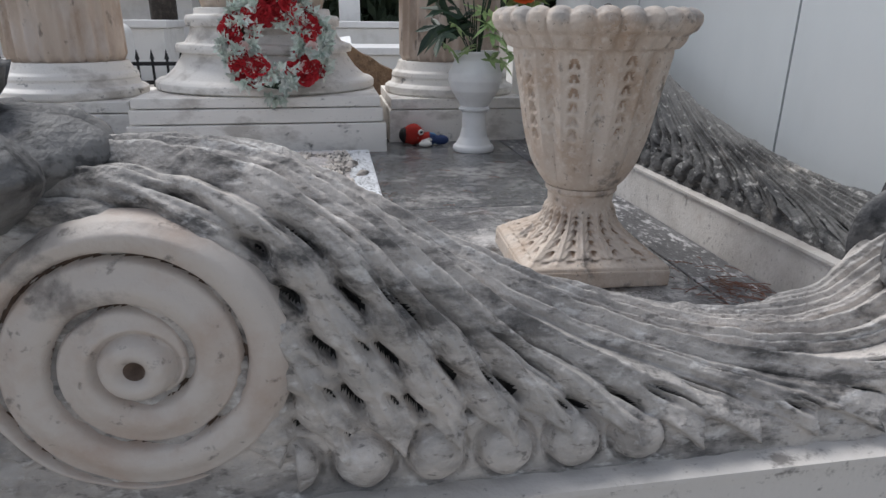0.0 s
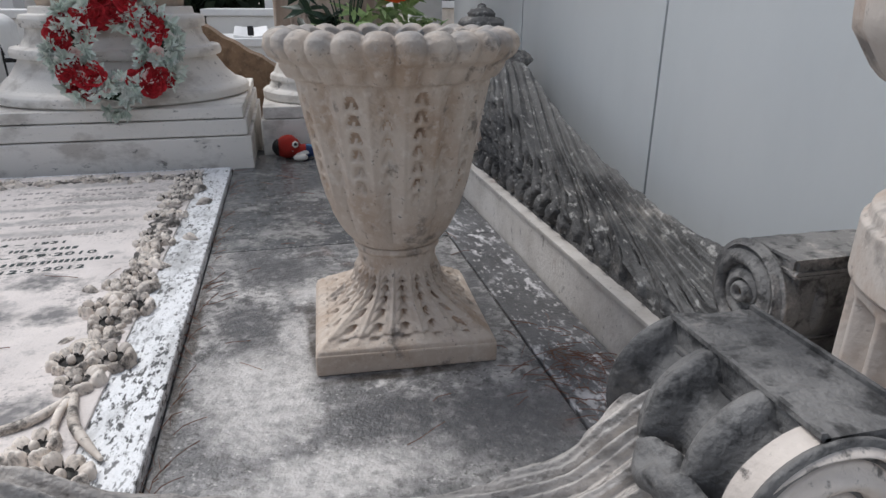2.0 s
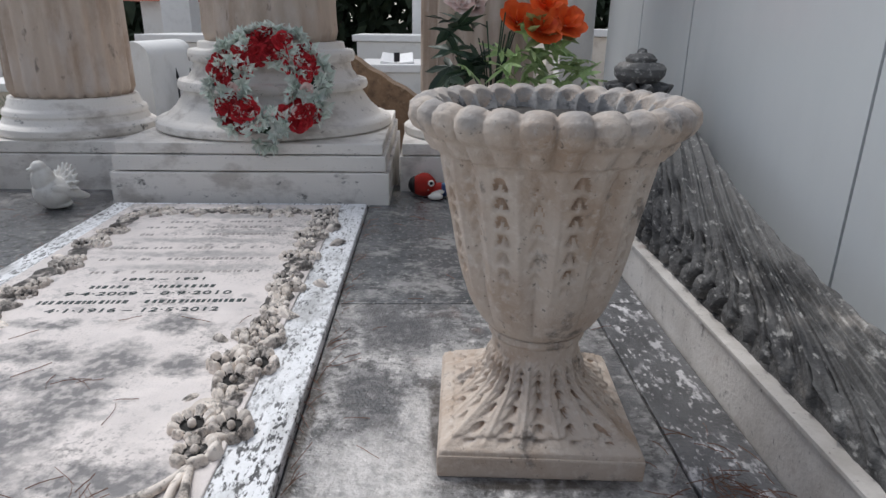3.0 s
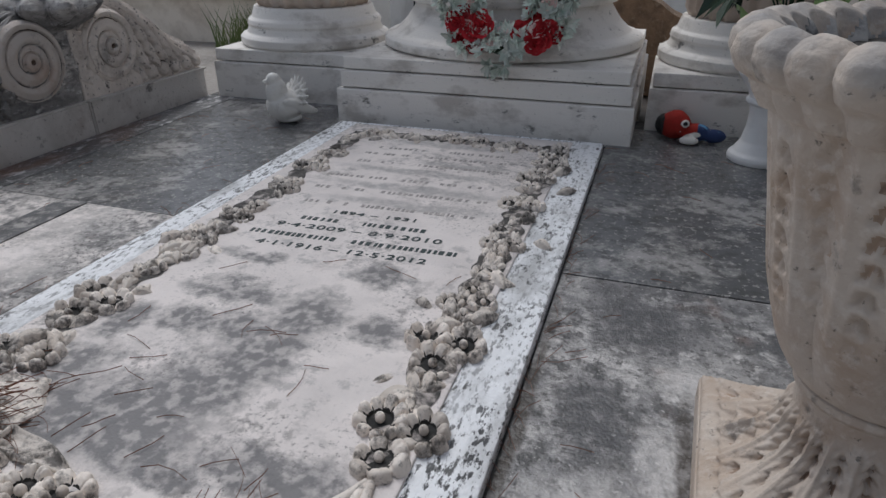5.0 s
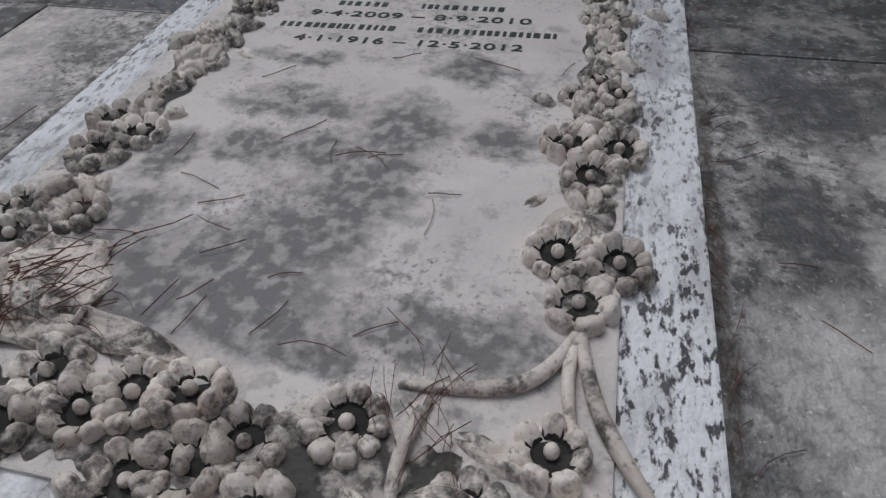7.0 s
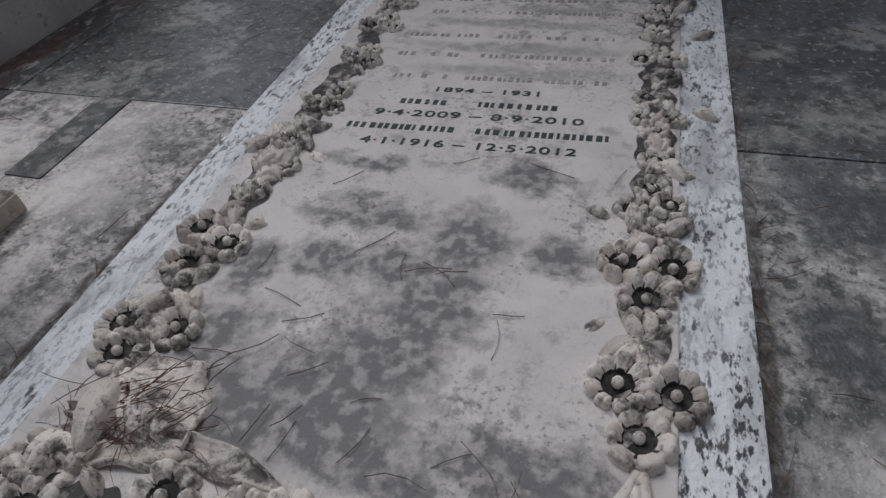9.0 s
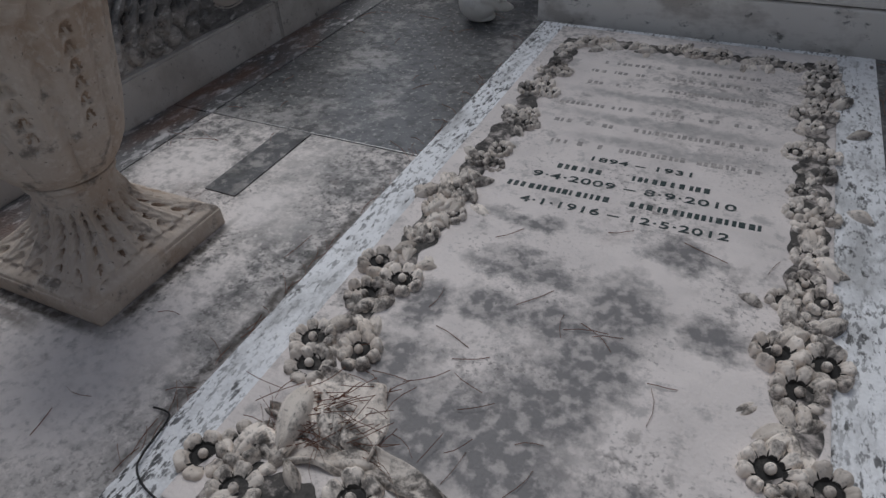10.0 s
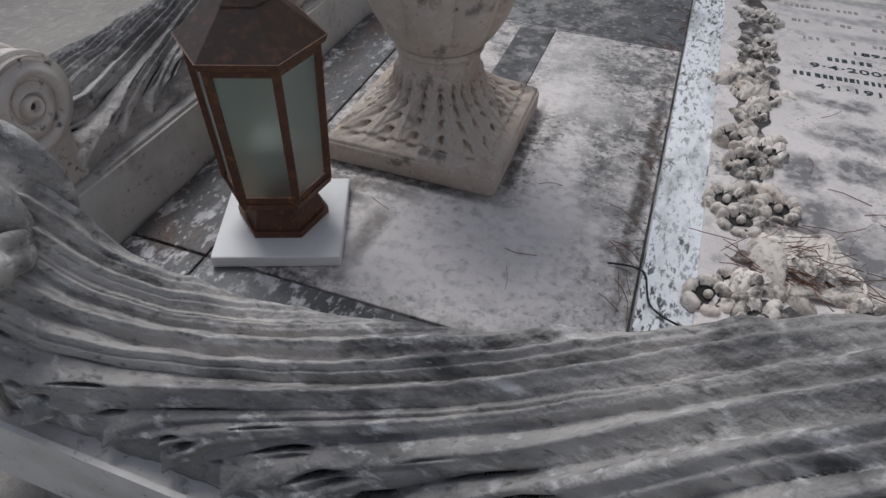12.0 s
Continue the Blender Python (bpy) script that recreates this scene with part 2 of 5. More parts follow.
M_URN = material("cream_cast_stone", (0.56, 0.48, 0.41), 0.75, [
    ((0.4, 0.29, 0.21), 8, 8, 0.46, 0.64, 0.75), ((0.14, 0.125, 0.115), 17, 9, 0.58, 0.66, 0.75), ((0.68, 0.62, 0.56), 70, 6, 0.52, 0.66, 0.5), ((0.06, 0.055, 0.05), 90, 7, 0.63, 0.7, 0.7)], (180, 0.002), cap=((0.27, 0.265, 0.265), 0.515, 0.56))
M_RIM = material("grey_lichened_cast_stone", (0.46, 0.44, 0.42), 0.8, [
    ((0.18, 0.18, 0.185), 14, 9, 0.44, 0.6, 0.85), ((0.06, 0.06, 0.06), 40, 8, 0.56, 0.64, 0.8)], (150, 0.003))
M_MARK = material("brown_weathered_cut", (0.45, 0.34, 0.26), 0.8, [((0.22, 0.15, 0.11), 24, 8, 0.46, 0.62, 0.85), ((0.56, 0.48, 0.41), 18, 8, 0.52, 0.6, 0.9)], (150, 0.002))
# near-black for carved recesses: grime, with their shade put into the colour
M_GRIME_SHADE = material("black_grime_shade", (0.035, 0.034, 0.033), 0.9, [((0.12, 0.11, 0.1), 40, 7, 0.52, 0.66, 0.7)], (150, 0.003))
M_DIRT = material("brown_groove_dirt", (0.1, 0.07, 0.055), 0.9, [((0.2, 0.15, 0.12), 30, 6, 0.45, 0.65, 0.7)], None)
M_GROUNDING = material("grimy_relief_ground", (0.5, 0.45, 0.42), 0.75, [
    ((0.05, 0.048, 0.045), 26, 9, 0.4, 0.52, 0.92), ((0.03, 0.03, 0.03), 60, 8, 0.48, 0.62, 0.8)], (150, 0.004))
M_PED = material("white_veined_marble", (0.8, 0.765, 0.72), 0.55, [
    ((0.42, 0.38, 0.34), 6, 9, 0.5, 0.64, 0.7), ((0.07, 0.065, 0.06), 10, 10, 0.6, 0.66, 0.85), ((0.12, 0.11, 0.1), 70, 6, 0.64, 0.72, 0.6)], (120, 0.002), stretch=(1, 1, 1.8))
M_PLINTH = material("stained_plinth_marble", (0.6, 0.57, 0.54), 0.6, [
    ((0.4, 0.37, 0.34), 5, 9, 0.46, 0.64, 0.75), ((0.12, 0.11, 0.105), 12, 10, 0.58, 0.66, 0.8), (RUST, 7, 9, 0.6, 0.72, 0.5), (SPOT, 90, 6, 0.62, 0.7, 0.6)], (130, 0.002))
M_COLUMN = material("warm_fluted_marble", (0.56, 0.46, 0.38), 0.6, [
    ((0.24, 0.16, 0.11), 5, 9, 0.48, 0.64, 0.6), ((0.62, 0.55, 0.5), 13, 8, 0.5, 0.66, 0.6), ((0.09, 0.07, 0.06), 22, 9, 0.6, 0.68, 0.7)], (120, 0.002), stretch=(1, 1, 0.45))
M_WALL = material("polished_grey_white_marble", (0.56, 0.585, 0.6), 0.25, [
    ((0.5, 0.53, 0.55), 2.2, 8, 0.45, 0.7, 0.75), ((0.5, 0.52, 0.53), 9, 9, 0.58, 0.75, 0.45)], (30, 0.0004), spec=0.5, stretch=(1, 1, 0.35))
M_JOINT = material("dark_joint", (0.07, 0.07, 0.07), 0.9, [((0.3, 0.28, 0.26), 30, 6, 0.5, 0.7, 0.5)], None)
M_SOIL = material("dark_soil", (0.05, 0.047, 0.045), 0.95, [((0.14, 0.13, 0.12), 40, 6, 0.5, 0.7, 0.6)], (80, 0.006))
M_LETTER = material("lead_letter", (0.04, 0.06, 0.06), 0.6, [((0.25, 0.24, 0.23), 60, 5, 0.55, 0.7, 0.7)], None)
M_WHITE = material("white_marble", (0.8, 0.79, 0.78), 0.4, [((0.66, 0.65, 0.64), 12, 6, 0.5, 0.7, 0.5)], (60, 0.0004))
M_DOVE = material("white_ceramic", (0.72, 0.7, 0.66), 0.5, [((0.4, 0.37, 0.33), 30, 6, 0.55, 0.72, 0.6)], (120, 0.0006))
M_COPPER = material("rusty_brown_metal", (0.115, 0.05, 0.027), 0.55, [((0.07, 0.03, 0.02), 40, 6, 0.45, 0.65, 0.8), ((0.3, 0.12, 0.05), 90, 5, 0.55, 0.7, 0.6)], (160, 0.0008), spec=0.4)
M_DARKMETAL = material("dark_brown_metal", (0.05, 0.032, 0.025), 0.55, [((0.12, 0.06, 0.035), 60, 6, 0.5, 0.7, 0.7)], (160, 0.0008))
M_IRON = material("black_iron", (0.02, 0.02, 0.022), 0.6, [((0.08, 0.06, 0.05), 60, 5, 0.55, 0.7, 0.5)], None)
M_STUCCO = material("white_plaster", (0.78, 0.77, 0.75), 0.8, [((0.55, 0.53, 0.5), 4, 8, 0.5, 0.72, 0.6)], (60, 0.002))
M_BEIGE = material("beige_stone", (0.72, 0.65, 0.57), 0.75, [((0.4, 0.33, 0.27), 6, 8, 0.48, 0.7, 0.6)], (60, 0.002))
M_RED = material("red_cloth_petal", (0.5, 0.025, 0.035), 0.75, [((0.24, 0.008, 0.012), 60, 5, 0.42, 0.62, 0.8), ((0.62, 0.2, 0.19), 30, 5, 0.58, 0.72, 0.6)], None, per_object=0.3)
M_PINK = material("pale_cloth_petal", (0.7, 0.5, 0.46), 0.75, [((0.8, 0.72, 0.68), 30, 4, 0.45, 0.65, 0.8)], None, per_object=0.2)
M_MINT = material("faded_mint_cloth_leaf", (0.6, 0.67, 0.6), 0.75, [((0.76, 0.77, 0.72), 30, 4, 0.42, 0.6, 0.9), ((0.2, 0.32, 0.24), 25, 4, 0.55, 0.75, 0.7)], None, per_object=0.25)
M_LEAF = material("fresh_green_leaf", (0.38, 0.5, 0.22), 0.45, [((0.07, 0.16, 0.04), 25, 5, 0.45, 0.7, 0.8), ((0.36, 0.46, 0.2), 40, 4, 0.58, 0.75, 0.5)], None, per_object=0.3)
M_DARKLEAF = material("dark_green_leaf", (0.03, 0.055, 0.035), 0.4, [((0.06, 0.09, 0.045), 20, 5, 0.5, 0.7, 0.7)], None, per_object=0.3)
M_ORANGE = material("orange_cloth_flower", (0.75, 0.12, 0.02), 0.6, [((0.6, 0.05, 0.02), 30, 4, 0.5, 0.7, 0.7)], None, per_object=0.2)
M_TOYRED = material("red_plush", (0.3, 0.025, 0.018), 0.9, [((0.4, 0.02, 0.015), 50, 4, 0.45, 0.7, 0.6)], (300, 0.002))
M_TOYBLUE = material("dark_blue_plush", (0.03, 0.05, 0.13), 0.9, [((0.12, 0.3, 0.5), 25, 3, 0.56, 0.6, 0.8)], (300, 0.002))
M_NEEDLE = material("dry_pine_needle", (0.24, 0.115, 0.08), 0.8, [((0.28, 0.2, 0.14), 30, 4, 0.5, 0.7, 0.7)], None)
M_GROUND = material("grey_gravel_ground", (0.34, 0.31, 0.28), 0.9, [((0.18, 0.165, 0.15), 2, 8, 0.45, 0.65, 0.7), ((0.45, 0.42, 0.38), 40, 6, 0.5, 0.7, 0.6)], (60, 0.01))
M_BARK = material("dark_bark", (0.05, 0.042, 0.036), 0.9, [((0.12, 0.1, 0.085), 14, 7, 0.5, 0.7, 0.7)], (40, 0.02))
M_CROWN = material("cypress_foliage", (0.03, 0.045, 0.025), 0.7, [((0.07, 0.085, 0.04), 3, 6, 0.5, 0.7, 0.7)], None)
M_ROOF = material("red_roof_tile", (0.4, 0.14, 0.1), 0.8, [((0.25, 0.09, 0.07), 6, 6, 0.5, 0.7, 0.6)], None)

M_GLASS = bpy.data.materials.new("lantern_glass")
M_GLASS.use_nodes = True
_g = M_GLASS.node_tree.nodes["Principled BSDF"]
_g.inputs["Base Color"].default_value = (0.66, 0.73, 0.69, 1)
_g.inputs["Transmission Weight"].default_value = 1.0
_g.inputs["Roughness"].default_value = 0.5
_g.inputs["IOR"].default_value = 1.45


# ---- builders ----
def finish(name, mesh, mat, parent=None, label="", smooth=True):
    mesh.materials.append(mat)
    if smooth:
        for p in mesh.polygons:
            p.use_smooth = True
    ob = new(name, mesh)
    if parent is not None:
        ob.parent = parent
    if label:
        ob["label"] = label
    return ob


def part(name, bm, mat, parent=None, label="", smooth=False):
    mesh = bpy.data.meshes.new(name)
    bmesh.ops.recalc_face_normals(bm, faces=bm.faces[:])
    bm.to_mesh(mesh)
    bm.free()
    return finish(name, mesh, mat, parent, label, smooth)


def thing(name, label, category, m=None, group="", kind=""):
    ob = new(name)
    ob.empty_display_size = 0.05
    if m is not None:
        ob.matrix_basis = m
    return tagged(ob, label, category, group, kind)


def box(bm, x0, x1, y0, y1, z0, z1, bevel=0.0, m=None):
    made = bmesh.ops.create_cube(bm, size=1.0)["verts"]
    for v in made:
        v.co = Vector((x0 + (v.co.x + 0.5) * (x1 - x0), y0 + (v.co.y + 0.5) * (y1 - y0), z0 + (v.co.z + 0.5) * (z1 - z0)))
    if bevel:
        edges = list({e for v in made for e in v.link_edges})
        out = bmesh.ops.bevel(bm, geom=edges, offset=bevel, segments=2, affect="EDGES", profile=0.6)
        made = list({v for f in out["faces"] for v in f.verts} | {v for v in made if v.is_valid})
    if m is not None:
        for v in made:
            v.co = m @ v.co
    return bm


def sheet(name, P, wrap_u=False, wrap_v=False, caps=False):
    """A mesh from a grid of places P[u, v, 3]."""
    nu, nv = P.shape[:2]
    idx = np.arange(nu * nv).reshape(nu, nv)
    a = idx if wrap_u else idx[:-1]
    b = np.roll(idx, -1, 0) if wrap_u else idx[1:]
    if wrap_v:
        q = np.stack([a, b, np.roll(b, -1, 1), np.roll(a, -1, 1)], -1)
    else:
        q = np.stack([a[:, :-1], b[:, :-1], b[:, 1:], a[:, 1:]], -1)
    faces = q.reshape(-1, 4).tolist()
    if caps:
        ring0 = idx[:, 0].tolist() if wrap_u else idx[0].tolist()
        ring1 = idx[:, -1].tolist() if wrap_u else idx[-1].tolist()
        faces += [ring0[::-1], ring1]
    mesh = bpy.data.meshes.new(name)
    mesh.from_pydata(P.reshape(-1, 3).tolist(), [], faces)
    mesh.update()
    return mesh


def outward(mesh):
    bm = bmesh.new()
    bm.from_mesh(mesh)
    bmesh.ops.recalc_face_normals(bm, faces=bm.faces[:])
    bm.to_mesh(mesh)
    bm.free()
    return mesh


def curve(zr, n):
    """A smooth run of n (z, r) places through the knots zr."""
    k = np.array(zr, float)
    d = np.r_[0, np.cumsum(np.hypot(*np.diff(k, axis=0).T))]
    t = np.linspace(0, d[-1], n)
    return np.interp(t, d, k[:, 0]), np.interp(t, d, k[:, 1])


def lathe(name, zr, around=64, rings=80, wobble=None):
    z, r = curve(zr, rings)
    th = np.linspace(0, 2 * np.pi, around, endpoint=False)
    Z, T = np.meshgrid(z, th, indexing="xy")
    R = np.broadcast_to(r, Z.shape).copy()
    if wobble is not None:
        R, Z = wobble(R, T, Z, np.broadcast_to(np.linspace(0, 1, rings), Z.shape))
    P = np.stack([R * np.cos(T), R * np.sin(T), Z], -1)
    return outward(sheet(name, P, wrap_u=True, caps=True))


def smoothstep(a, b, x):
    t = np.clip((x - a) / (b - a), 0, 1)
    return t * t * (3 - 2 * t)


def grain(P, scale, amp, seed=0.0):
    """A rough relief sampled at places P[..., 3]."""
    flat = P.reshape(-1, 3) * scale + seed
    return amp * np.array([noise.noise(Vector(p)) for p in flat]).reshape(P.shape[:-1])


# ---- ground and floor ----
def ground():
    bm = bmesh.new()
    bmesh.ops.create_grid(bm, x_segments=60, y_segments=60, size=120)
    for v in bm.verts:
        v.co.z = -0.12 + 0.02 * noise.noise(v.co * 0.4)
    ob = part("ground", bm, M_GROUND)
    tagged(ob, "grey gravel and earth of the burial ground", "ground", kind="structure")


ground()

SLAB_BACK, SLAB_FRONT, SLAB_TOP = 0.235, -1.56, 0.022


KERB = 1.2


def floor():
    bm = bmesh.new()
    box(bm, -KERB - 0.01, KERB + 0.01, -1.76, 0.62, -0.13, -0.006)
    base = part("floor", bm, M_JOINT)
    tagged(base, "grey weathered marble paving inside the grave enclosure", "floor", kind="structure")
    g = 0.004
    rows = [(-1.75, -1.555), (-1.555, -0.595), (-0.595, 0.5)]
    for sx in (-1, 1):
        for x0, x1, strip in ((0.452, 1.065, False), (1.065, KERB, True)):
            for k, (y0, y1) in enumerate(rows):
                a, b = sorted((sx * x0, sx * x1))
                bm = bmesh.new()
                box(bm, a + g / 2, b - g / 2, y0 + g / 2, y1 - g / 2, -0.04, random.uniform(-0.0015, 0.001), 0.003)
                part("paving_slab", bm, M_DARKFLOOR if strip or k == 0 else ((M_FLOOR if sx < 0 else M_FLOOR2) if k == 1 else M_GREYFLOOR), base)
    bm = bmesh.new()
    box(bm, -0.45, 0.45, -1.75, SLAB_FRONT - g, -0.04, 0, 0.003)
    part("paving_slab", bm, M_DARKFLOOR, base)
    bm = bmesh.new()
    box(bm, -0.83, -0.748, -0.88, -0.6, -0.01, 0.0035, 0.001)
    part("paving_patch", bm, M_DARKPATCH, base, "dark grey mended strip")
    bm = bmesh.new()
    box(bm, -0.45, 0.45, SLAB_BACK + g, 0.5, -0.04, 0, 0.003)
    part("paving_slab", bm, M_GREYFLOOR, base)


floor()


# ---- grave slab ----
def grave_slab():
    slab = thing("grave_slab", "pale stained marble grave slab with carved flower garlands", "grave slab")
    bm = bmesh.new()
    box(bm, -0.45, 0.45, SLAB_FRONT, SLAB_BACK, -0.03, SLAB_TOP - 0.002, 0.004)
    part("border", bm, M_EDGE, slab, "white flaking painted marble rim")
    bm = bmesh.new()
    box(bm, -0.375, 0.36, -1.46, 0.2, 0.0, SLAB_TOP + 0.003, 0.003)
    part("panel", bm, M_SLAB, slab, "inscribed marble panel with grey lichen patches")
    return slab


SLAB = grave_slab()


# ---- carved consoles of the enclosure ----
TOP = [(0.0, 0.38), (0.042, 0.39), (0.09, 0.408), (0.158, 0.42), (0.226, 0.413), (0.273, 0.4), (0.321, 0.372), (0.372, 0.34), (0.427, 0.306),
       (0.485, 0.279), (0.546, 0.254), (0.61, 0.233), (0.677, 0.216), (0.745, 0.206), (0.815, 0.206), (0.875, 0.223), (0.925, 0.255), (0.958, 0.283)]
BASE = 0.11


def console(name, origin, along, out, length, label, mat, width=0.15, bolster=True, holes=True, roll_z=0.279):
    """A scrolled acanthus console: the big volute stands at its start, a small one at its end; out is the carved face."""
    root = thing(name, label, "console", group="carved consoles round the grave")
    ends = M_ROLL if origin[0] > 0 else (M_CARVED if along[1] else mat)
    lift = roll_z - 0.272
    o, a, d = Vector(origin), Vector(along), Vector(out)
    w0, w1 = -0.5 * width, 0.5 * width
    knots = np.array(TOP)
    if not bolster:
        knots = np.array([(0, 0.38), (0.042, 0.39), (0.09, 0.408), (0.158, 0.42), (0.226, 0.413), (0.3, 0.385), (0.4, 0.325), (0.5, 0.26), (0.6, 0.21)])
    stretch = (length - 0.3 - 0.2) / (1.08 - 0.3 - 0.2)
    ks = np.where(knots[:, 0] < 0.3, knots[:, 0], 0.3 + (knots[:, 0] - 0.3) * stretch)
    if not bolster:
        ks = knots[:, 0] * length / 0.6
    ks = np.where(knots[:, 0] > 0.88, length - (1.094 - knots[:, 0]), ks)
    knots[:, 1] += lift * smoothstep(0.8, 0.95, knots[:, 0]) * bolster
    ns, nv = int(400 * max(0.5, min(1.2, length / 1.08))), 210
    s = np.linspace(0, ks[-1], ns)
    zt = np.interp(s, ks, knots[:, 1])
    zt = np.convolve(np.pad(zt, 6, mode="edge"), np.ones(13) / 13, mode="valid")
    u = np.interp(s, ks, knots[:, 0])
    # each cross-section is a rounded quarter, boxy behind the volute, taken in even steps along its outline
    leaf = smoothstep(0.27, 0.5, u)
    power = 6.0 * (1 - leaf) + 2.3 * leaf
    ang = np.pi / 2 * (0.5 + 0.5 * np.cos(np.pi * np.linspace(0, 1, 1600)))
    P = np.zeros((ns, nv, 3))
    arc = np.zeros((ns, nv))
    for i in range(ns):
        dd = w0 + width * np.cos(ang) ** (2 / power[i])
        zz = BASE + (zt[i] - BASE) * np.sin(ang) ** (2 / power[i])
        total = np.r_[0, np.cumsum(np.hypot(np.diff(dd), np.diff(zz)))]
        arc[i] = np.linspace(0, total[-1], nv)
        P[i] = np.stack([np.full(nv, s[i]), np.interp(arc[i], total, dd), np.interp(arc[i], total, zz)], -1)
    S, Z = P[..., 0], P[..., 2]
    U = np.broadcast_to(u[:, None], S.shape)
    N = np.cross(np.gradient(P, axis=1), np.gradient(P, axis=0))
    N /= np.linalg.norm(N, axis=-1, keepdims=True) + 1e-9
    N *= np.sign(N[..., 1:2] + N[..., 2:3])
    # ribs run along the crown and peel off one by one into hanging leaflets
    # (first close to the line of the crown, then steeply down the face)
    steps = np.linspace(0, 0.6, 600)
    pace = 0.55 + 5.2 * (1 - smoothstep(0.05, 0.19, steps))
    fall = np.interp(arc, steps, np.cumsum(pace) * (steps[1] - steps[0]))
    run = (S - fall * (0.8 + 0.2 * U) + 0.004 * np.sin(31 * arc + 9 * S)) / 0.118
    which = np.round(run)
    frac = run - which
    trough = smoothstep(0.5, 0.75, U)
    low = smoothstep(0.1 + 0.045 * trough, 0.17 + 0.05 * trough, arc)
    high = 1 - low
    uneven = 0.7 + 0.6 * np.abs(np.sin(2.4 * which + 0.6))
    crown_ribs = 0.015 * np.abs(np.cos(np.pi * frac)) ** 0.7 * uneven + 0.006 * np.abs(np.cos(2 * np.pi * frac + 0.5 * np.sin(1.7 * which))) ** 0.8 - 0.014 + 0.0012 * np.cos(8 * np.pi * frac)
    # each rib parts into two leaflets with short fingers along both sides
    run2 = 2 * run + 0.5
    which2 = np.round(run2)
    frac2 = run2 - which2
    along_leaf = arc / 0.036 + 0.35 * np.sin(1.9 * which2)
    finger = np.abs(np.sin(np.pi * (along_leaf - 1.5 * np.abs(frac2))))
    leaflets = 0.019 * np.abs(np.cos(np.pi * frac2)) ** 0.75 - 0.013 + (0.008 * finger ** 0.6 - 0.004) * smoothstep(0.08, 0.2, np.abs(frac2)) + 0.004 * np.exp(-((frac2 / 0.07) ** 2))
    H = high * crown_ribs + low * leaflets
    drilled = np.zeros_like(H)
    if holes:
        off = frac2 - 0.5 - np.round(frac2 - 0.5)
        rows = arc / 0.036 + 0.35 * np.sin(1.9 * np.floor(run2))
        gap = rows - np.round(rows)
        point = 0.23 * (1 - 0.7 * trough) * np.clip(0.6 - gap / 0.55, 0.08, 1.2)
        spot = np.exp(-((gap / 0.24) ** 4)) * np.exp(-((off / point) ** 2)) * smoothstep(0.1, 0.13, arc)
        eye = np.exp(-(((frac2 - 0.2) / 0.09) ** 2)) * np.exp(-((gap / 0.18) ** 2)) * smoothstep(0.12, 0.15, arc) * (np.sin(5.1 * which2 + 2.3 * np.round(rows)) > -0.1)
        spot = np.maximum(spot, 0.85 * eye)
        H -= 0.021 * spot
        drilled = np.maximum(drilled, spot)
    # plain ground below the leaf tips, with a row of scallops along the foot
    tip = BASE + 0.018 + 0.028 * np.abs(np.sin(np.pi * run2)) + 0.03 * (1 - smoothstep(0.45, 0.7, U))
    plain = smoothstep(0.0, 0.006, tip - Z)
    away = np.hypot((S / 0.066 - np.round(S / 0.066)) * 0.066, Z - BASE - 0.036)
    foot = np.sqrt(np.clip(1 - (away / 0.026) ** 2, 0, 1)) - 0.5 * np.exp(-(((away - 0.029) / 0.003) ** 2))
    H = H * (1 - plain) + plain * (-0.008 + 0.016 * foot * (U > 0.27) * (U < 0.62))
    H *= (0.35 + 0.65 * smoothstep(0.0, 0.03, arc)) * (0.25 + 0.75 * smoothstep(0.2, 0.3, U + 2.2 * (Z - 0.33) * (Z > 0.33)))
    H += grain(P, 28.0, 0.004, length) + grain(P, 90.0, 0.0016, length)
    P = P + N * H[..., None]
    # the plain back, closed below
    back = np.stack([S[:, 0], np.full(ns, w0), np.full(ns, BASE)], -1)[:, None]
    P = np.concatenate([back, P, back], 1)
    W = np.array(o)[None, None] + P[..., :1] * np.array(a) + P[..., 1:2] * np.array(d) + P[..., 2:3] * np.array((0, 0, 1.0))
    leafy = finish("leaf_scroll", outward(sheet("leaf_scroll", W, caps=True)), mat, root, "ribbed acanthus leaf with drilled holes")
    leafy.data.materials.append(M_GRIME_SHADE)
    # faces deep in the holes turn near-black, painting in the shade there
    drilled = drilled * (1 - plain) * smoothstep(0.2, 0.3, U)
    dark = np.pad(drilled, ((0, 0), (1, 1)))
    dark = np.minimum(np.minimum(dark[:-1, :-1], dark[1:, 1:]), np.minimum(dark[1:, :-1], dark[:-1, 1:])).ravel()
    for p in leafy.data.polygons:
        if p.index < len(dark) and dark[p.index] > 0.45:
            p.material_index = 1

    def disc(cs, cz, radius, face, pitch, turns_in, nm, m):
        nr, nt = 150, 180
        rr = np.linspace(0, 1, nr)
        th = np.linspace(0, 2 * np.pi, nt, endpoint=False)
        R, T = np.meshgrid(rr * radius, th, indexing="xy")
        ph = R / pitch - T / (2 * np.pi)
        g = ph - np.round(ph)
        wide = 0.5 + 0.5 * np.cos(2 * np.pi * g)
        h = 0.013 - 0.012 * np.exp(-((g / 0.07) ** 2)) - 0.005 * wide + 0.002 * np.sin(2 * np.pi * g)
        h = np.where(R < 0.24 * radius, 0.009 + 0.012 * np.sqrt(np.clip(1 - (R / (0.24 * radius)) ** 2, 0, 1)), h)
        h -= 0.018 * np.exp(-((R / (0.06 * radius + 0.002)) ** 2)) + 0.006 * np.exp(-(((R / radius - 0.24) / 0.03) ** 2))
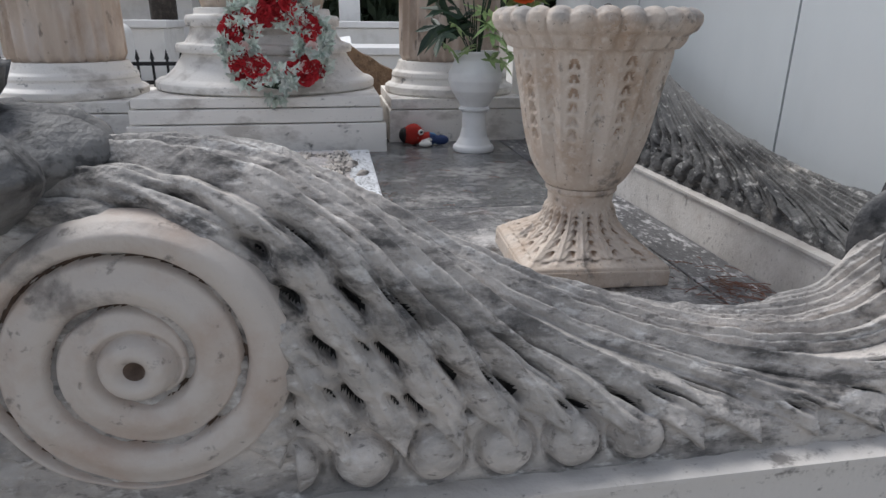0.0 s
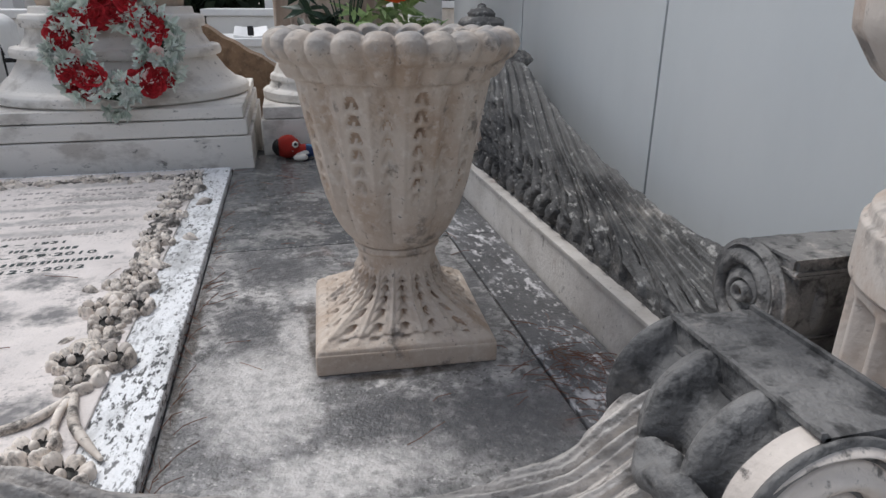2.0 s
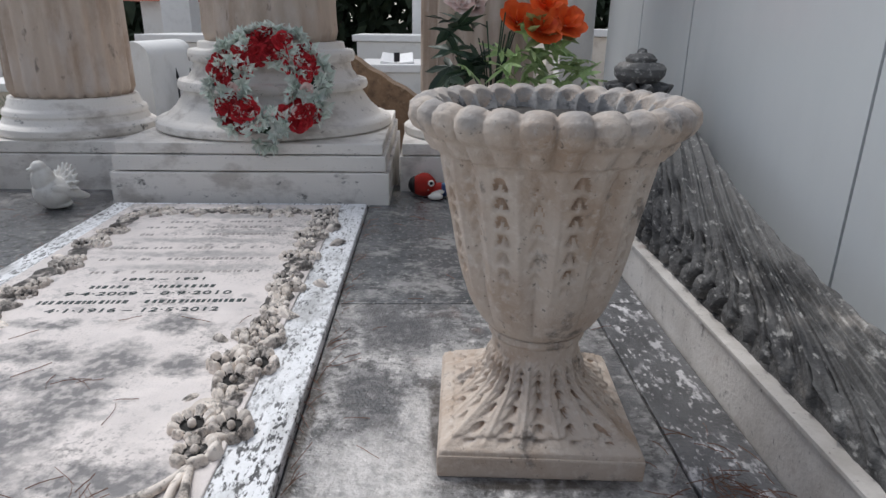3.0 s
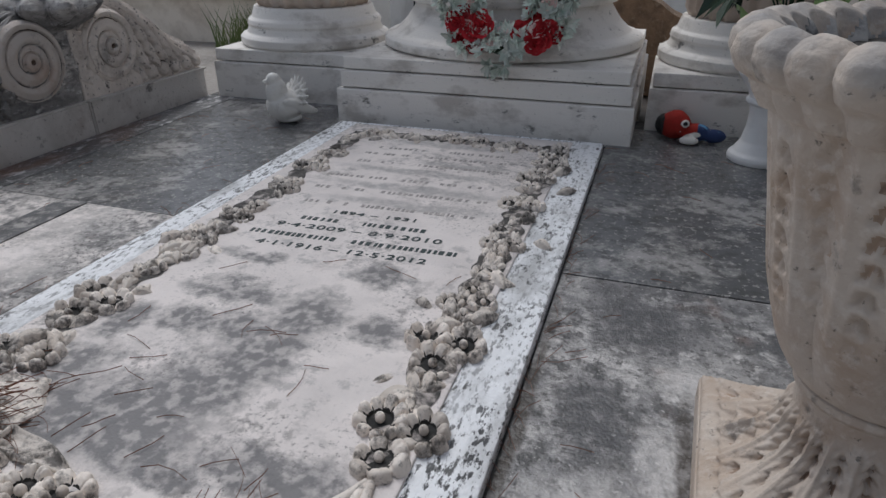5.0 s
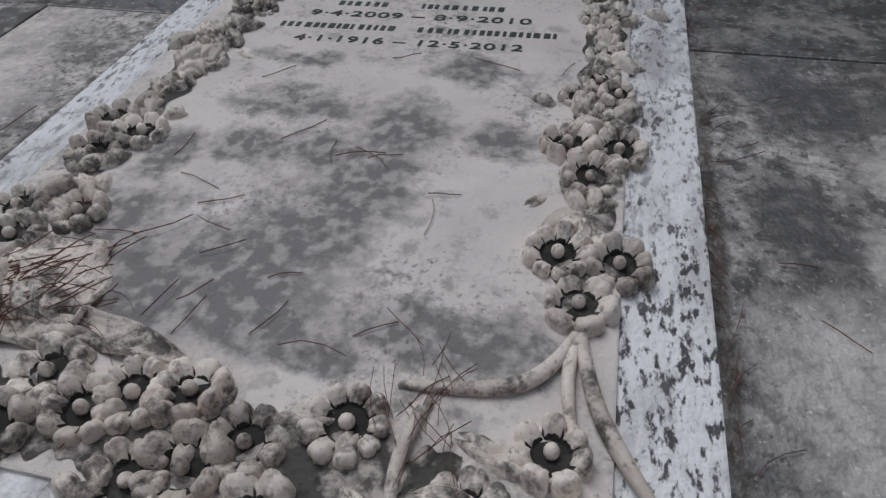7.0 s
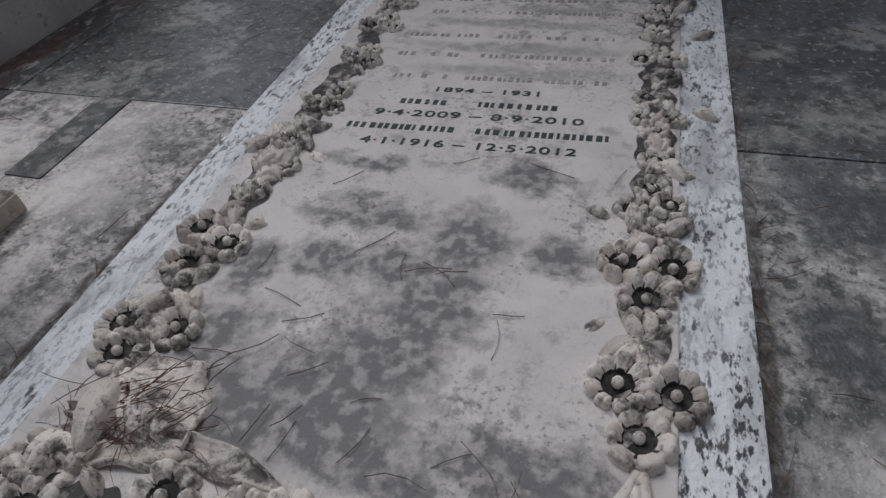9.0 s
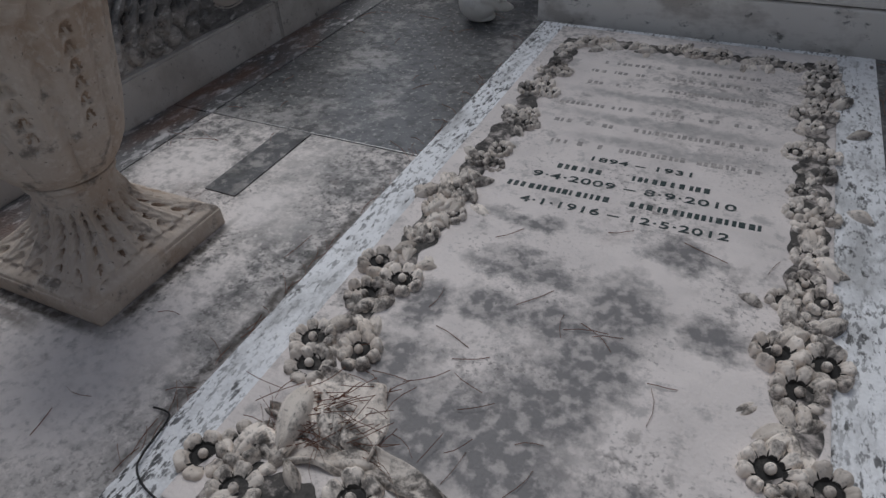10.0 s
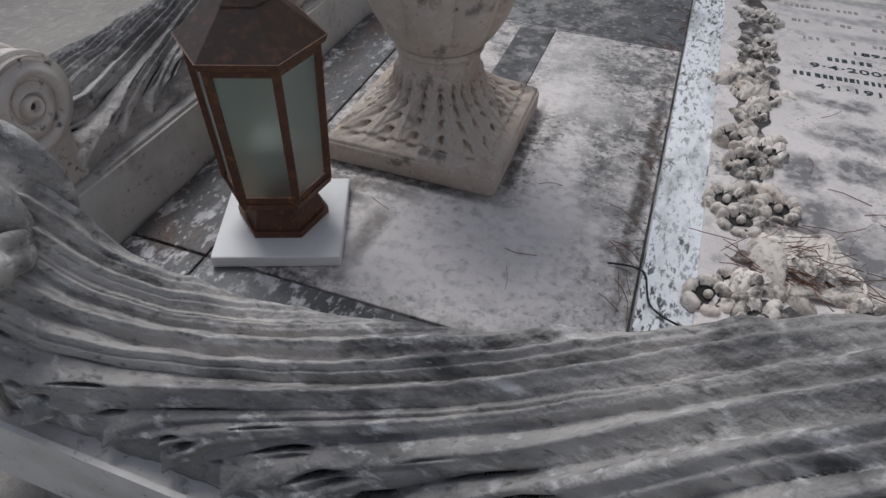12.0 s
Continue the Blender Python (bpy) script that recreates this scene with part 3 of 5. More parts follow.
        h = h * (1 - smoothstep(0.9, 1.0, R / radius)) - 0.02 * smoothstep(0.97, 1.0, R / radius)
        Q = np.stack([cs + R * np.cos(T), face + h, cz + R * np.sin(T)], -1)
        Q[..., 1] += grain(Q, 30.0, 0.0015, cs)
        W2 = np.array(o) + Q[..., :1] * np.array(a) + Q[..., 1:2] * np.array(d) + Q[..., 2:3] * np.array((0, 0, 1.0))
        mesh = sheet(nm, W2, wrap_u=True)
        bm = bmesh.new()
        bm.from_mesh(mesh)
        bmesh.ops.remove_doubles(bm, verts=bm.verts[:], dist=1e-5)
        bmesh.ops.recalc_face_normals(bm, faces=bm.faces[:])
        bm.to_mesh(mesh)
        bm.free()
        ob = finish(nm, mesh, m, root, "spiral volute with a drilled eye")
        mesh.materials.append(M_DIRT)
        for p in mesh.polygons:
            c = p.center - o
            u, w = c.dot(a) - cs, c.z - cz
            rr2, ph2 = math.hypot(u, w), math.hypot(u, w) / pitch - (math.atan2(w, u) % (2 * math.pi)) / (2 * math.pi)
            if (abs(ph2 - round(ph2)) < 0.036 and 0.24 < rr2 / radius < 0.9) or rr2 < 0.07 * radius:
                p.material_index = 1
        return ob

    disc(0.157, 0.264, 0.122, w1 - 0.002, 0.041, 3, "volute", M_CLEAN if bolster else M_CARVED)
    if bolster:
        # the small end roll, channelled across its width
        cs, cz, r = length - 0.1, roll_z, 0.063
        nt, nw = 72, 60
        th = np.linspace(0, 2 * np.pi, nt, endpoint=False)
        w = np.linspace(w0 - 0.012, w1 + 0.012, nw)
        T, Wd = np.meshgrid(th, w, indexing="ij")
        f = (Wd - w[0]) / (w[-1] - w[0])
        rad = r - 0.021 * smoothstep(0.35, 0.95, np.abs(np.sin(3 * np.pi * f))) + 0.003 * np.sin(40 * f) * (np.abs(np.sin(3 * np.pi * f)) < 0.3)
        Q = np.stack([cs + rad * np.cos(T), Wd, cz + rad * np.sin(T)], -1)
        W2 = np.array(o) + Q[..., :1] * np.array(a) + Q[..., 1:2] * np.array(d) + Q[..., 2:3] * np.array((0, 0, 1.0))
        finish("end_roll", outward(sheet("end_roll", W2, wrap_u=True, caps=True)), ends, root, "channelled marble roll")
        disc(cs, cz, r * 1.0, w1 + 0.008, 0.024, 2, "small_volute", ends if a.y and origin[0] > 0 else M_CARVED)
        for nm, z0, z1, e, run_in in (("end_block", BASE, roll_z - 0.04, 0.0, 0.11), ("end_face", roll_z - 0.042, roll_z + 0.043, -0.001, 0.026), ("abacus", roll_z + 0.044, roll_z + 0.064, 0.003, 0.07)):
            bm = bmesh.new()
            for vv in bmesh.ops.create_cube(bm, size=1.0)["verts"]:
                p = Vector((length - 0.042 + (vv.co.x - 0.5) * run_in, vv.co.y * (width - 0.004 + 2 * e), z0 + (vv.co.z + 0.5) * (z1 - z0)))
                vv.co = o + a * p.x + d * p.y + Vector((0, 0, p.z))
            bmesh.ops.bevel(bm, geom=bm.edges[:], offset=0.004, segments=2, affect="EDGES")
            part(nm, bm, M_CLEAN if nm != "abacus" and not a.y else ends, root)
        # a curled leaf tip under the roll
        nt, nw = 40, 44
        T, K = np.meshgrid(np.linspace(0, 2 * np.pi, nt, endpoint=False), np.linspace(0, 1, nw), indexing="ij")
        thick = 0.019 * np.sqrt(np.clip(1 - (2 * K - 1) ** 2, 0, 1)) * (1 + 0.22 * np.cos(3 * T + 9 * K)) + 0.001
        Q = np.stack([cs - 0.066 + 0.8 * thick * np.cos(T), w1 - 0.1 + 0.085 * K, cz - 0.015 + 0.3 * (K - 0.4) ** 2 * 0.1 + thick * np.sin(T)], -1)
        Q[..., 2] += grain(Q, 60.0, 0.006, 3.0)
        W2 = np.array(o) + Q[..., :1] * np.array(a) + Q[..., 1:2] * np.array(d) + Q[..., 2:3] * np.array((0, 0, 1.0))
        finish("leaf_curl", outward(sheet("leaf_curl", W2, wrap_u=True, caps=True)), ends, root, "curled leaf tip under the roll")
    bm = bmesh.new()
    made = bmesh.ops.create_cube(bm, size=1.0)["verts"]
    for vv in made:
        p = Vector(((vv.co.x + 0.5) * length, vv.co.y * (width + 0.03), -0.02 + (vv.co.z + 0.5) * (BASE + 0.022)))
        vv.co = o + a * p.x + d * p.y + Vector((0, 0, p.z))
    bmesh.ops.bevel(bm, geom=bm.edges[:], offset=0.006, segments=2, affect="EDGES")
    part("plinth", bm, M_PLINTH, root, "plain stained marble plinth")
    return root


FRONT_Y, SIDE_X, SIDE_MID = -1.825, 1.288, -0.1
DARK = "dark lichened marble console, an acanthus leaf ending in scrolls"
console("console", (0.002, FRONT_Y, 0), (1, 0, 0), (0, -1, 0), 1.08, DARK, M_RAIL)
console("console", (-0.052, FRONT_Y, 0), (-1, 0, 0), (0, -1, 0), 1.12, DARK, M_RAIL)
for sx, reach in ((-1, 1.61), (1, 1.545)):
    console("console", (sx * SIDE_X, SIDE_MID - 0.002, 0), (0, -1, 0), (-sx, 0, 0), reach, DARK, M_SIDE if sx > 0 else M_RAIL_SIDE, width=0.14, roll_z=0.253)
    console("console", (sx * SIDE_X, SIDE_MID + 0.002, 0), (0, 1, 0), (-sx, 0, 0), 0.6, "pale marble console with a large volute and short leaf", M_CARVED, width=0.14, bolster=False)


def knob(x, y, z, turn, stone, size=1.0):
    root = thing("finial", "dark weathered marble bud finial between two volutes", "finial", pose(x, y, z, 0, 0, turn), group="bud finials on the consoles")

    def calyx(R, T, Z, k):
        return R * (1 + 0.27 * (np.abs(np.cos(5 * T)) ** 0.6 - 0.6) * smoothstep(0.0, 0.3, k)), Z + 0.012 * np.cos(10 * T) * k

    def bud(R, T, Z, k):
        return R * (1 + 0.05 * np.cos(6 * T + 5 * k)), Z

    def rough(mesh, amp):
        for v in mesh.vertices:
            v.co += v.co.normalized() * amp * (noise.noise(v.co * 34) + 0.6 * noise.noise(v.co * 80))
        return mesh

    finish("calyx", rough(lathe("calyx", [(-0.06, 0.06), (-0.03, 0.11), (0.0, 0.14), (0.018, 0.155), (0.03, 0.15), (0.045, 0.13), (0.05, 0.075), (0.06, 0.06), (0.07, 0.085), (0.082, 0.09), (0.09, 0.05), (0.095, 0.04)], 96, 70, calyx), 0.007), stone, root, "scalloped leaf calyx")
    finish("bud", rough(lathe("bud", [(0.09, 0.03), (0.097, 0.055), (0.115, 0.072), (0.135, 0.073), (0.15, 0.06), (0.153, 0.04), (0.163, 0.044), (0.175, 0.03), (0.178, 0.015), (0.19, 0.012), (0.193, 0.001)], 48, 60, bud), 0.004), stone, root)
    root.scale = (size,) * 3
    return root


knob(-0.025, FRONT_Y, 0.395, 0, M_ROLL)
knob(SIDE_X, SIDE_MID, 0.39, 20, M_SIDE)
knob(-SIDE_X, SIDE_MID, 0.39, 50, M_RAIL_SIDE)


# ---- pedestals and columns at the head ----
def fluted(count, depth):
    def wob(R, T, Z, k):
        return R - depth * np.abs(np.sin(count * T / 2)) ** 1.5 * smoothstep(0.02, 0.06, k) * (1 - smoothstep(0.95, 0.98, k)), Z
    return wob


def pedestal(x0, x1, y0, y1, name, label, mould):
    root = thing(name, label, "pedestal", group="marble pedestals behind the slab")
    for i, (z0, z1, inset) in enumerate(mould):
        bm = bmesh.new()
        box(bm, x0 + inset, x1 - inset, y0 + inset, y1 - inset, z0, z1, 0.005)
        part("course", bm, M_PED, root)
    return root


pedestal(-0.487, 0.528, 0.285, 1.3, "central_pedestal", "stepped white marble pedestal with dark joint lines", [(-0.1, 0.119, 0.0), (0.123, 0.18, 0.012), (0.184, 0.224, 0.022)])
pedestal(-1.15, -0.52, 0.5, 1.15, "column_pedestal", "low white marble pedestal under a fluted column", [(-0.1, 0.14, 0.0), (0.144, 0.19, 0.008)])
pedestal(0.56, 1.19, 0.5, 1.15, "column_pedestal", "low white marble pedestal under a fluted column", [(-0.1, 0.14, 0.0), (0.144, 0.19, 0.008)])


def column(x, y, z):
    root = thing("column", "warm stained fluted marble column on a moulded base", "column", pose(x, y, z), group="fluted columns")
    finish("base", lathe("base", [(0, 0.05), (0, 0.305), (0.01, 0.313), (0.035, 0.313), (0.045, 0.3), (0.05, 0.285), (0.075, 0.275), (0.082, 0.28), (0.1, 0.275), (0.11, 0.26), (0.15, 0.245), (0.15, 0.05)], 72, 170), M_PED, root, "white moulded column base")
    finish("shaft", lathe("shaft", [(0.15, 0.05), (0.15, 0.242), (0.8, 0.238), (2.4, 0.21), (2.4, 0.05)], 192, 60, fluted(24, 0.018)), M_COLUMN, root)
    return root


col = column(-0.838, 0.81, 0.19)
copy_thing(col, pose(0.88, 0.81, 0.19))


def monument():
    root = thing("monument", "marble monument shaft on a flaring round base", "monument", pose(0.02, 0.8, 0.224))
    finish("base", lathe("base", [(0, 0.05), (0, 0.475), (0.008, 0.49), (0.035, 0.49), (0.045, 0.475), (0.05, 0.455), (0.054, 0.445), (0.09, 0.405), (0.14, 0.37), (0.155, 0.365), (0.158, 0.388), (0.175, 0.392), (0.192, 0.385), (0.197, 0.35), (0.235, 0.325), (0.262, 0.32), (0.266, 0.337), (0.295, 0.34), (0.31, 0.332), (0.314, 0.3), (0.34, 0.295), (0.342, 0.05)], 96, 280), M_PED, root, "white flaring moulded base")
    finish("shaft", lathe("shaft", [(0.342, 0.05), (0.342, 0.28), (0.4, 0.272), (2.0, 0.25), (2.0, 0.05)], 160, 40, fluted(20, 0.016)), M_COLUMN, root)


monument()

# ---- polished wall of the neighbouring tomb ----
def marble_wall():
    bm = bmesh.new()
    box(bm, 1.515, 1.75, -1.86, 1.08, -0.12, 2.6)
    wall = tagged(part("wall_east", bm, M_JOINT), "polished grey-white marble wall in tall panels", "wall", kind="structure")
    bm = bmesh.new()
    box(bm, 1.5, 1.75, -1.882, -1.864, -0.1, 2.6, 0.0015)
    part("panel", bm, M_WALL, wall)
    for y0, y1 in ((-1.86, -0.8185), (-0.8105, 0.1), (0.108, 0.6), (0.608, 1.08)):
        bm = bmesh.new()
        box(bm, 1.5, 1.52, y0, y1, -0.1, 2.6, 0.0015)
        part("panel", bm, M_WALL, wall)


marble_wall()


# ---- corner pedestal ----
def corner_drum(x, y):
    root = thing("corner_pedestal", "fluted marble corner pedestal with a gadrooned bowl", "pedestal", pose(x, y, 0))
    def flutes(R, T, Z, k):
        depth = 0.024 * smoothstep(0.112, 0.124, Z) * (1 - smoothstep(0.312, 0.322, Z)) * (R > 0.15)
        return R - depth * np.clip(1.25 * np.abs(np.sin(11 * T)) - 0.25, 0, 1) ** 0.7, Z

    finish("drum", lathe("drum", [(0.075, 0.05), (0.075, 0.2), (0.083, 0.207), (0.095, 0.205), (0.102, 0.192), (0.106, 0.178), (0.328, 0.178), (0.332, 0.18), (0.332, 0.05)], 308, 170, flutes), M_CLEAN, root, "fluted round drum")
    finish("collar", lathe("collar", [(0.335, 0.05), (0.335, 0.184), (0.39, 0.184), (0.393, 0.179), (0.405, 0.177), (0.416, 0.16), (0.42, 0.14), (0.423, 0.132), (0.43, 0.124), (0.448, 0.114), (0.467, 0.113), (0.48, 0.12), (0.488, 0.12), (0.49, 0.03)], 72, 200), M_CLEAN, root, "plain moulded collar and neck")

    def lobes(R, T, Z, k):
        return R * (1 + 0.035 * np.abs(np.sin(10 * T))), Z
    finish("bowl", lathe("bowl", [(0.493, 0.03), (0.493, 0.115), (0.502, 0.16), (0.525, 0.195), (0.565, 0.22), (0.64, 0.225), (0.65, 0.21), (0.65, 0.02)], 120, 40, lobes), M_CLEAN, root, "gadrooned marble bowl")
    bm = bmesh.new()
    box(bm, -0.22, 0.25, -0.22, 0.22, -0.1, 0.075, 0.006)
    part("plinth", bm, M_PED, root)


corner_drum(1.345, -1.8)


# ---- urns ----
def urn(x, y, turn, label):
    root = thing("urn", label, "urn", pose(x, y, 0, 0, 0, turn), group="carved garden urns")
    # the foot turns from a square below to a round neck, with leaves that run up its faces
    nt, nz = 336, 96
    th = np.linspace(0, 2 * np.pi, nt, endpoint=False) + np.pi / 4
    k = np.linspace(0, 1, nz)
    z = 0.036 + 0.15 * k
    size = np.interp(k, [0, 0.05, 0.1, 0.2, 0.32, 0.44, 0.56, 0.75, 0.9, 0.94, 1.0], [0.153, 0.151, 0.138, 0.118, 0.098, 0.082, 0.074, 0.07, 0.071, 0.077, 0.077])
    T, K = np.meshgrid(th, k, indexing="ij")
    SZ = np.broadcast_to(size, T.shape)
    square = 1 / np.maximum(np.abs(np.cos(T)), np.abs(np.sin(T)))
    mixs = smoothstep(0.1, 0.6, K)
    R = SZ * (square * (1 - mixs) + mixs)
    edge_run = np.tan(np.clip((T + np.pi / 4) % (np.pi / 2) - np.pi / 4, -0.785, 0.785))
    ph = 2.5 * edge_run + 0.5
    f = ph - np.round(ph)
    on = smoothstep(0.06, 0.12, K) * (1 - smoothstep(0.62, 0.78, K))
    barb = np.abs(np.sin(np.pi * (K * 11 - 2.2 * np.abs(f))))
    leafy = 0.010 * np.cos(np.pi * f) ** 2 + 0.006 * barb ** 0.7 * smoothstep(0.1, 0.3, np.abs(f)) + 0.004 * np.exp(-((f / 0.06) ** 2))
    nick = (K * 9 + 0.25 * np.sin(3 * np.round(ph))) % 1
    notch = np.exp(-(((np.abs(f) - 0.5) / (0.05 + 0.13 * nick)) ** 2)) * smoothstep(0.15, 0.4, nick) * (1 - smoothstep(0.85, 0.98, nick)) * (K < 0.62)
    R = R + on * (leafy - 0.006 - 0.012 * notch)
    hem = np.exp(-(((K - 0.1 - 0.025 * np.abs(np.cos(np.pi * f))) / 0.018) ** 2))
    R = R - 0.006 * hem
    P = np.stack([R * np.cos(T), R * np.sin(T), np.broadcast_to(z, T.shape)], -1)
    foot = finish("foot", outward(sheet("foot", P, wrap_u=True, caps=True)), M_URN, root, "flaring square foot carved with leaves")
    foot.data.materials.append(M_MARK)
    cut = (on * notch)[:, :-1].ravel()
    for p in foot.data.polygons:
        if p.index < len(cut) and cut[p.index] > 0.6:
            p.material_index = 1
    bm = bmesh.new()
    box(bm, -0.155, 0.155, -0.155, 0.155, 0.0, 0.038, 0.004)
    for v in bm.verts:
        v.co += 0.002 * noise.noise_vector(v.co * 40)
    part("plinth", bm, M_URN, root)

    def chevrons(T, Z):
        p = T * 18 / (2 * np.pi)
        f = p - np.round(p)
        up = np.clip((Z - 0.19) / 0.29, 0, 1)
        saw = (Z / 0.027 + 0.3 * np.sin(2.1 * np.round(p))) % 1.0
        odd = np.round(p) % 2 == 0
        mark = np.exp(-(((np.abs(f) - 0.2 * (1 - saw)) / 0.085) ** 2)) * smoothstep(0.1, 0.3, saw) * (1 - smoothstep(0.75, 0.95, saw))
        return p, f, up, mark * np.where(odd, 1.0, 0.55) * smoothstep(0.25, 0.45, up) * (1 - smoothstep(0.9, 0.98, up))

    def body(R, T, Z, k):
        out = 1 - smoothstep(0.60, 0.64, k)
        p, f, up, mark = chevrons(T, Z)
        r2 = R + out * 0.011 * (np.abs(np.cos(np.pi * p / 2)) ** 0.6 - 0.45) * smoothstep(0.0, 0.2, up) * (1 - smoothstep(0.93, 1.0, up))
        r2 -= out * 0.009 * mark
        r2 += out * 0.003 * np.exp(-(((np.abs(f) - 0.5) / 0.09) ** 2)) * smoothstep(0.2, 0.4, up)
        lob = np.abs(np.sin(13.5 * T + 0.4)) ** 0.45
        rim = np.exp(-(((Z - 0.522) / 0.026) ** 4)) * (R > 0.15)
        r2 += 0.019 * rim * (lob - 0.82)
        Z2 = Z + 0.01 * (lob - 0.8) * smoothstep(0.51, 0.54, Z)
        hang = np.exp(-(((Z - 0.482) / 0.013) ** 4)) * (R > 0.155)
        r2 += 0.014 * hang * (np.abs(np.sin(13.5 * T + 0.4)) - 0.5)
        r2 += 0.002 * np.sin(3 * T + 1) * smoothstep(0.4, 0.54, Z)
        return r2, Z2

    zr = [(0.187, 0.03), (0.187, 0.074), (0.19, 0.079), (0.196, 0.084), (0.206, 0.092), (0.222, 0.1), (0.245, 0.109), (0.275, 0.118), (0.32, 0.127), (0.37, 0.136), (0.42, 0.146), (0.455, 0.153),
          (0.47, 0.156), (0.473, 0.166), (0.488, 0.176), (0.495, 0.18), (0.505, 0.196), (0.52, 0.204), (0.533, 0.203), (0.543, 0.192), (0.546, 0.18), (0.54, 0.166), (0.515, 0.156), (0.46, 0.14), (0.45, 0.13), (0.45, 0.02)]
    bowl = finish("bowl", lathe("bowl", zr, 360, 210, body), M_URN, root, "leaf-carved bowl with a scalloped rim")
    bowl.data.materials.append(M_RIM)
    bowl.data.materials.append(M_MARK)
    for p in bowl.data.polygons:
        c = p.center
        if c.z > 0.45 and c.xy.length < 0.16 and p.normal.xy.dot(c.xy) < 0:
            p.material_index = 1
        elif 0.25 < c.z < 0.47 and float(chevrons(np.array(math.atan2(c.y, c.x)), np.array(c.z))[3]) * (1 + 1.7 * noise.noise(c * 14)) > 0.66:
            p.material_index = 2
    finish("soil", lathe("soil", [(0.45, 0.01), (0.45, 0.14), (0.508, 0.158), (0.51, 0.13), (0.5, 0.06), (0.503, 0.005)], 48, 24, lambda R, T, Z, k: (R, Z + 0.006 * np.sin(9 * R * 40) * np.cos(5 * T))), M_SOIL, bowl, "dark dry soil")
    return root


for x, y, turn, words in ((0.846, -1.076, -3, "cream carved urn with leaf bowl and bare soil, beside the slab"),
                          (-0.86, -1.115, 0.5, "cream carved stone urn standing beside a lantern")):
    urn(x, y, turn, words)


# ---- flowers carved on the slab ----
def flower_mesh(petals, radius, seed):
    """A rosette: domed, creased petals round a hollow with a small boss; black in hollow and creases paints in shade.
    """
    rnd = random.Random(seed)
    reach = [rnd.uniform(0.9, 1.06) for i in range(petals)]
    lift = [rnd.uniform(0.8, 1.2) for i in range(petals)]
    lean = [rnd.uniform(-0.3, 0.3) for i in range(petals)]
    nt, nf = petals * 14, 15
    P = np.zeros((nt, nf, 3))
    for i in range(nt):
        p = (i / 14 + 0.5) % petals
        k = int(p)
        c = 2 * (p - k) - 1
        dome = max(0.0, 1 - abs(c) ** 2.6)
        outer = radius * reach[k] * (0.74 + 0.26 * max(0.0, 1 - abs(c) ** 3.0) ** 0.6 - 0.04 * math.exp(-((c - lean[k]) / 0.16) ** 2))
        a = 2 * math.pi * (p + 0.06 * lean[k] * dome) / petals
        for j, f in enumerate(np.linspace(0, 1, nf)):
            r = 0.33 * radius + (outer - 0.33 * radius) * f
            rise = float(np.interp(f, (0, 0.2, 0.45, 0.7, 0.88, 0.97, 1.0), (-0.001, 0.008, 0.0145, 0.0175, 0.0155, 0.009, -0.003)))
            crease = 0.0022 * math.exp(-((c - lean[k]) / 0.1) ** 2) * math.sin(math.pi * f) + 0.001 * math.sin(c * 9 + 2 * k) * f * (1 - f)
            P[i, j] = (r * math.cos(a), r * math.sin(a), rise * lift[k] * (0.24 + 0.76 * dome ** 0.6) - crease)
    bm = bmesh.new()
    bm.from_mesh(sheet("flower", P, wrap_u=True))
    bmesh.ops.recalc_face_normals(bm, faces=bm.faces[:])
    bm.faces.ensure_lookup_table()
    if sum(f.normal.z for f in bm.faces) < 0:
        bmesh.ops.reverse_faces(bm, faces=bm.faces[:])
    # creases and inner petal ends go black: recess shade put into the colour
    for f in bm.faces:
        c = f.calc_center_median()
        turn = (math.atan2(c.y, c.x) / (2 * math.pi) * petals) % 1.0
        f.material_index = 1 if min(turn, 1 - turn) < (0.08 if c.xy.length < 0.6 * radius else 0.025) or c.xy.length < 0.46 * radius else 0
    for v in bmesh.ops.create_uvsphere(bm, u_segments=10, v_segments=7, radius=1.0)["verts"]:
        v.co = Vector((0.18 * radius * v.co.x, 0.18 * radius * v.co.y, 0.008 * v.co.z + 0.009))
    # a near-black disc paints the shaded, grimy floor of the hollow
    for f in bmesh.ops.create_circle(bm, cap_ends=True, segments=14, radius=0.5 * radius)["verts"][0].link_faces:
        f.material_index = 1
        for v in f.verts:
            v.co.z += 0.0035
    mesh = bpy.data.meshes.new("flower")
    bm.to_mesh(mesh)
    bm.free()
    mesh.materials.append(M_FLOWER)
    mesh.materials.append(M_GRIME_SHADE)
    for p in mesh.polygons:
        p.use_smooth = True
    return mesh


def leaf_mesh(length, width):
    n = 9
    P = np.zeros((n, 7, 3))
    for i, k in enumerate(np.linspace(0, 1, n)):
        w = width * math.sin(math.pi * min(1, 0.08 + 0.92 * k)) ** 0.8
        for j, c in enumerate(np.linspace(-1, 1, 7)):
            P[i, j] = (length * k, w * c, 0.016 * math.sqrt(max(0, 1 - c * c)) * (0.35 + math.sin(math.pi * k)) - 0.006 * (abs(c) < 0.1) - 0.004)
    mesh = sheet("leaf", P)
    mesh.materials.append(M_FLOWER)
    for p in mesh.polygons:
        p.use_smooth = True
    return mesh


M_FLOWER = material("relief_marble", (0.8, 0.73, 0.66), 0.65, [((0.46, 0.39, 0.33), 14, 8, 0.46, 0.64, 0.7), ((0.05, 0.047, 0.045), 19, 10, 0.5, 0.6, 0.85), ((0.03, 0.029, 0.028), 46, 8, 0.57, 0.66, 0.55), (SPOT, 110, 6, 0.58, 0.68, 0.6)], (160, 0.002), per_object=0.18)
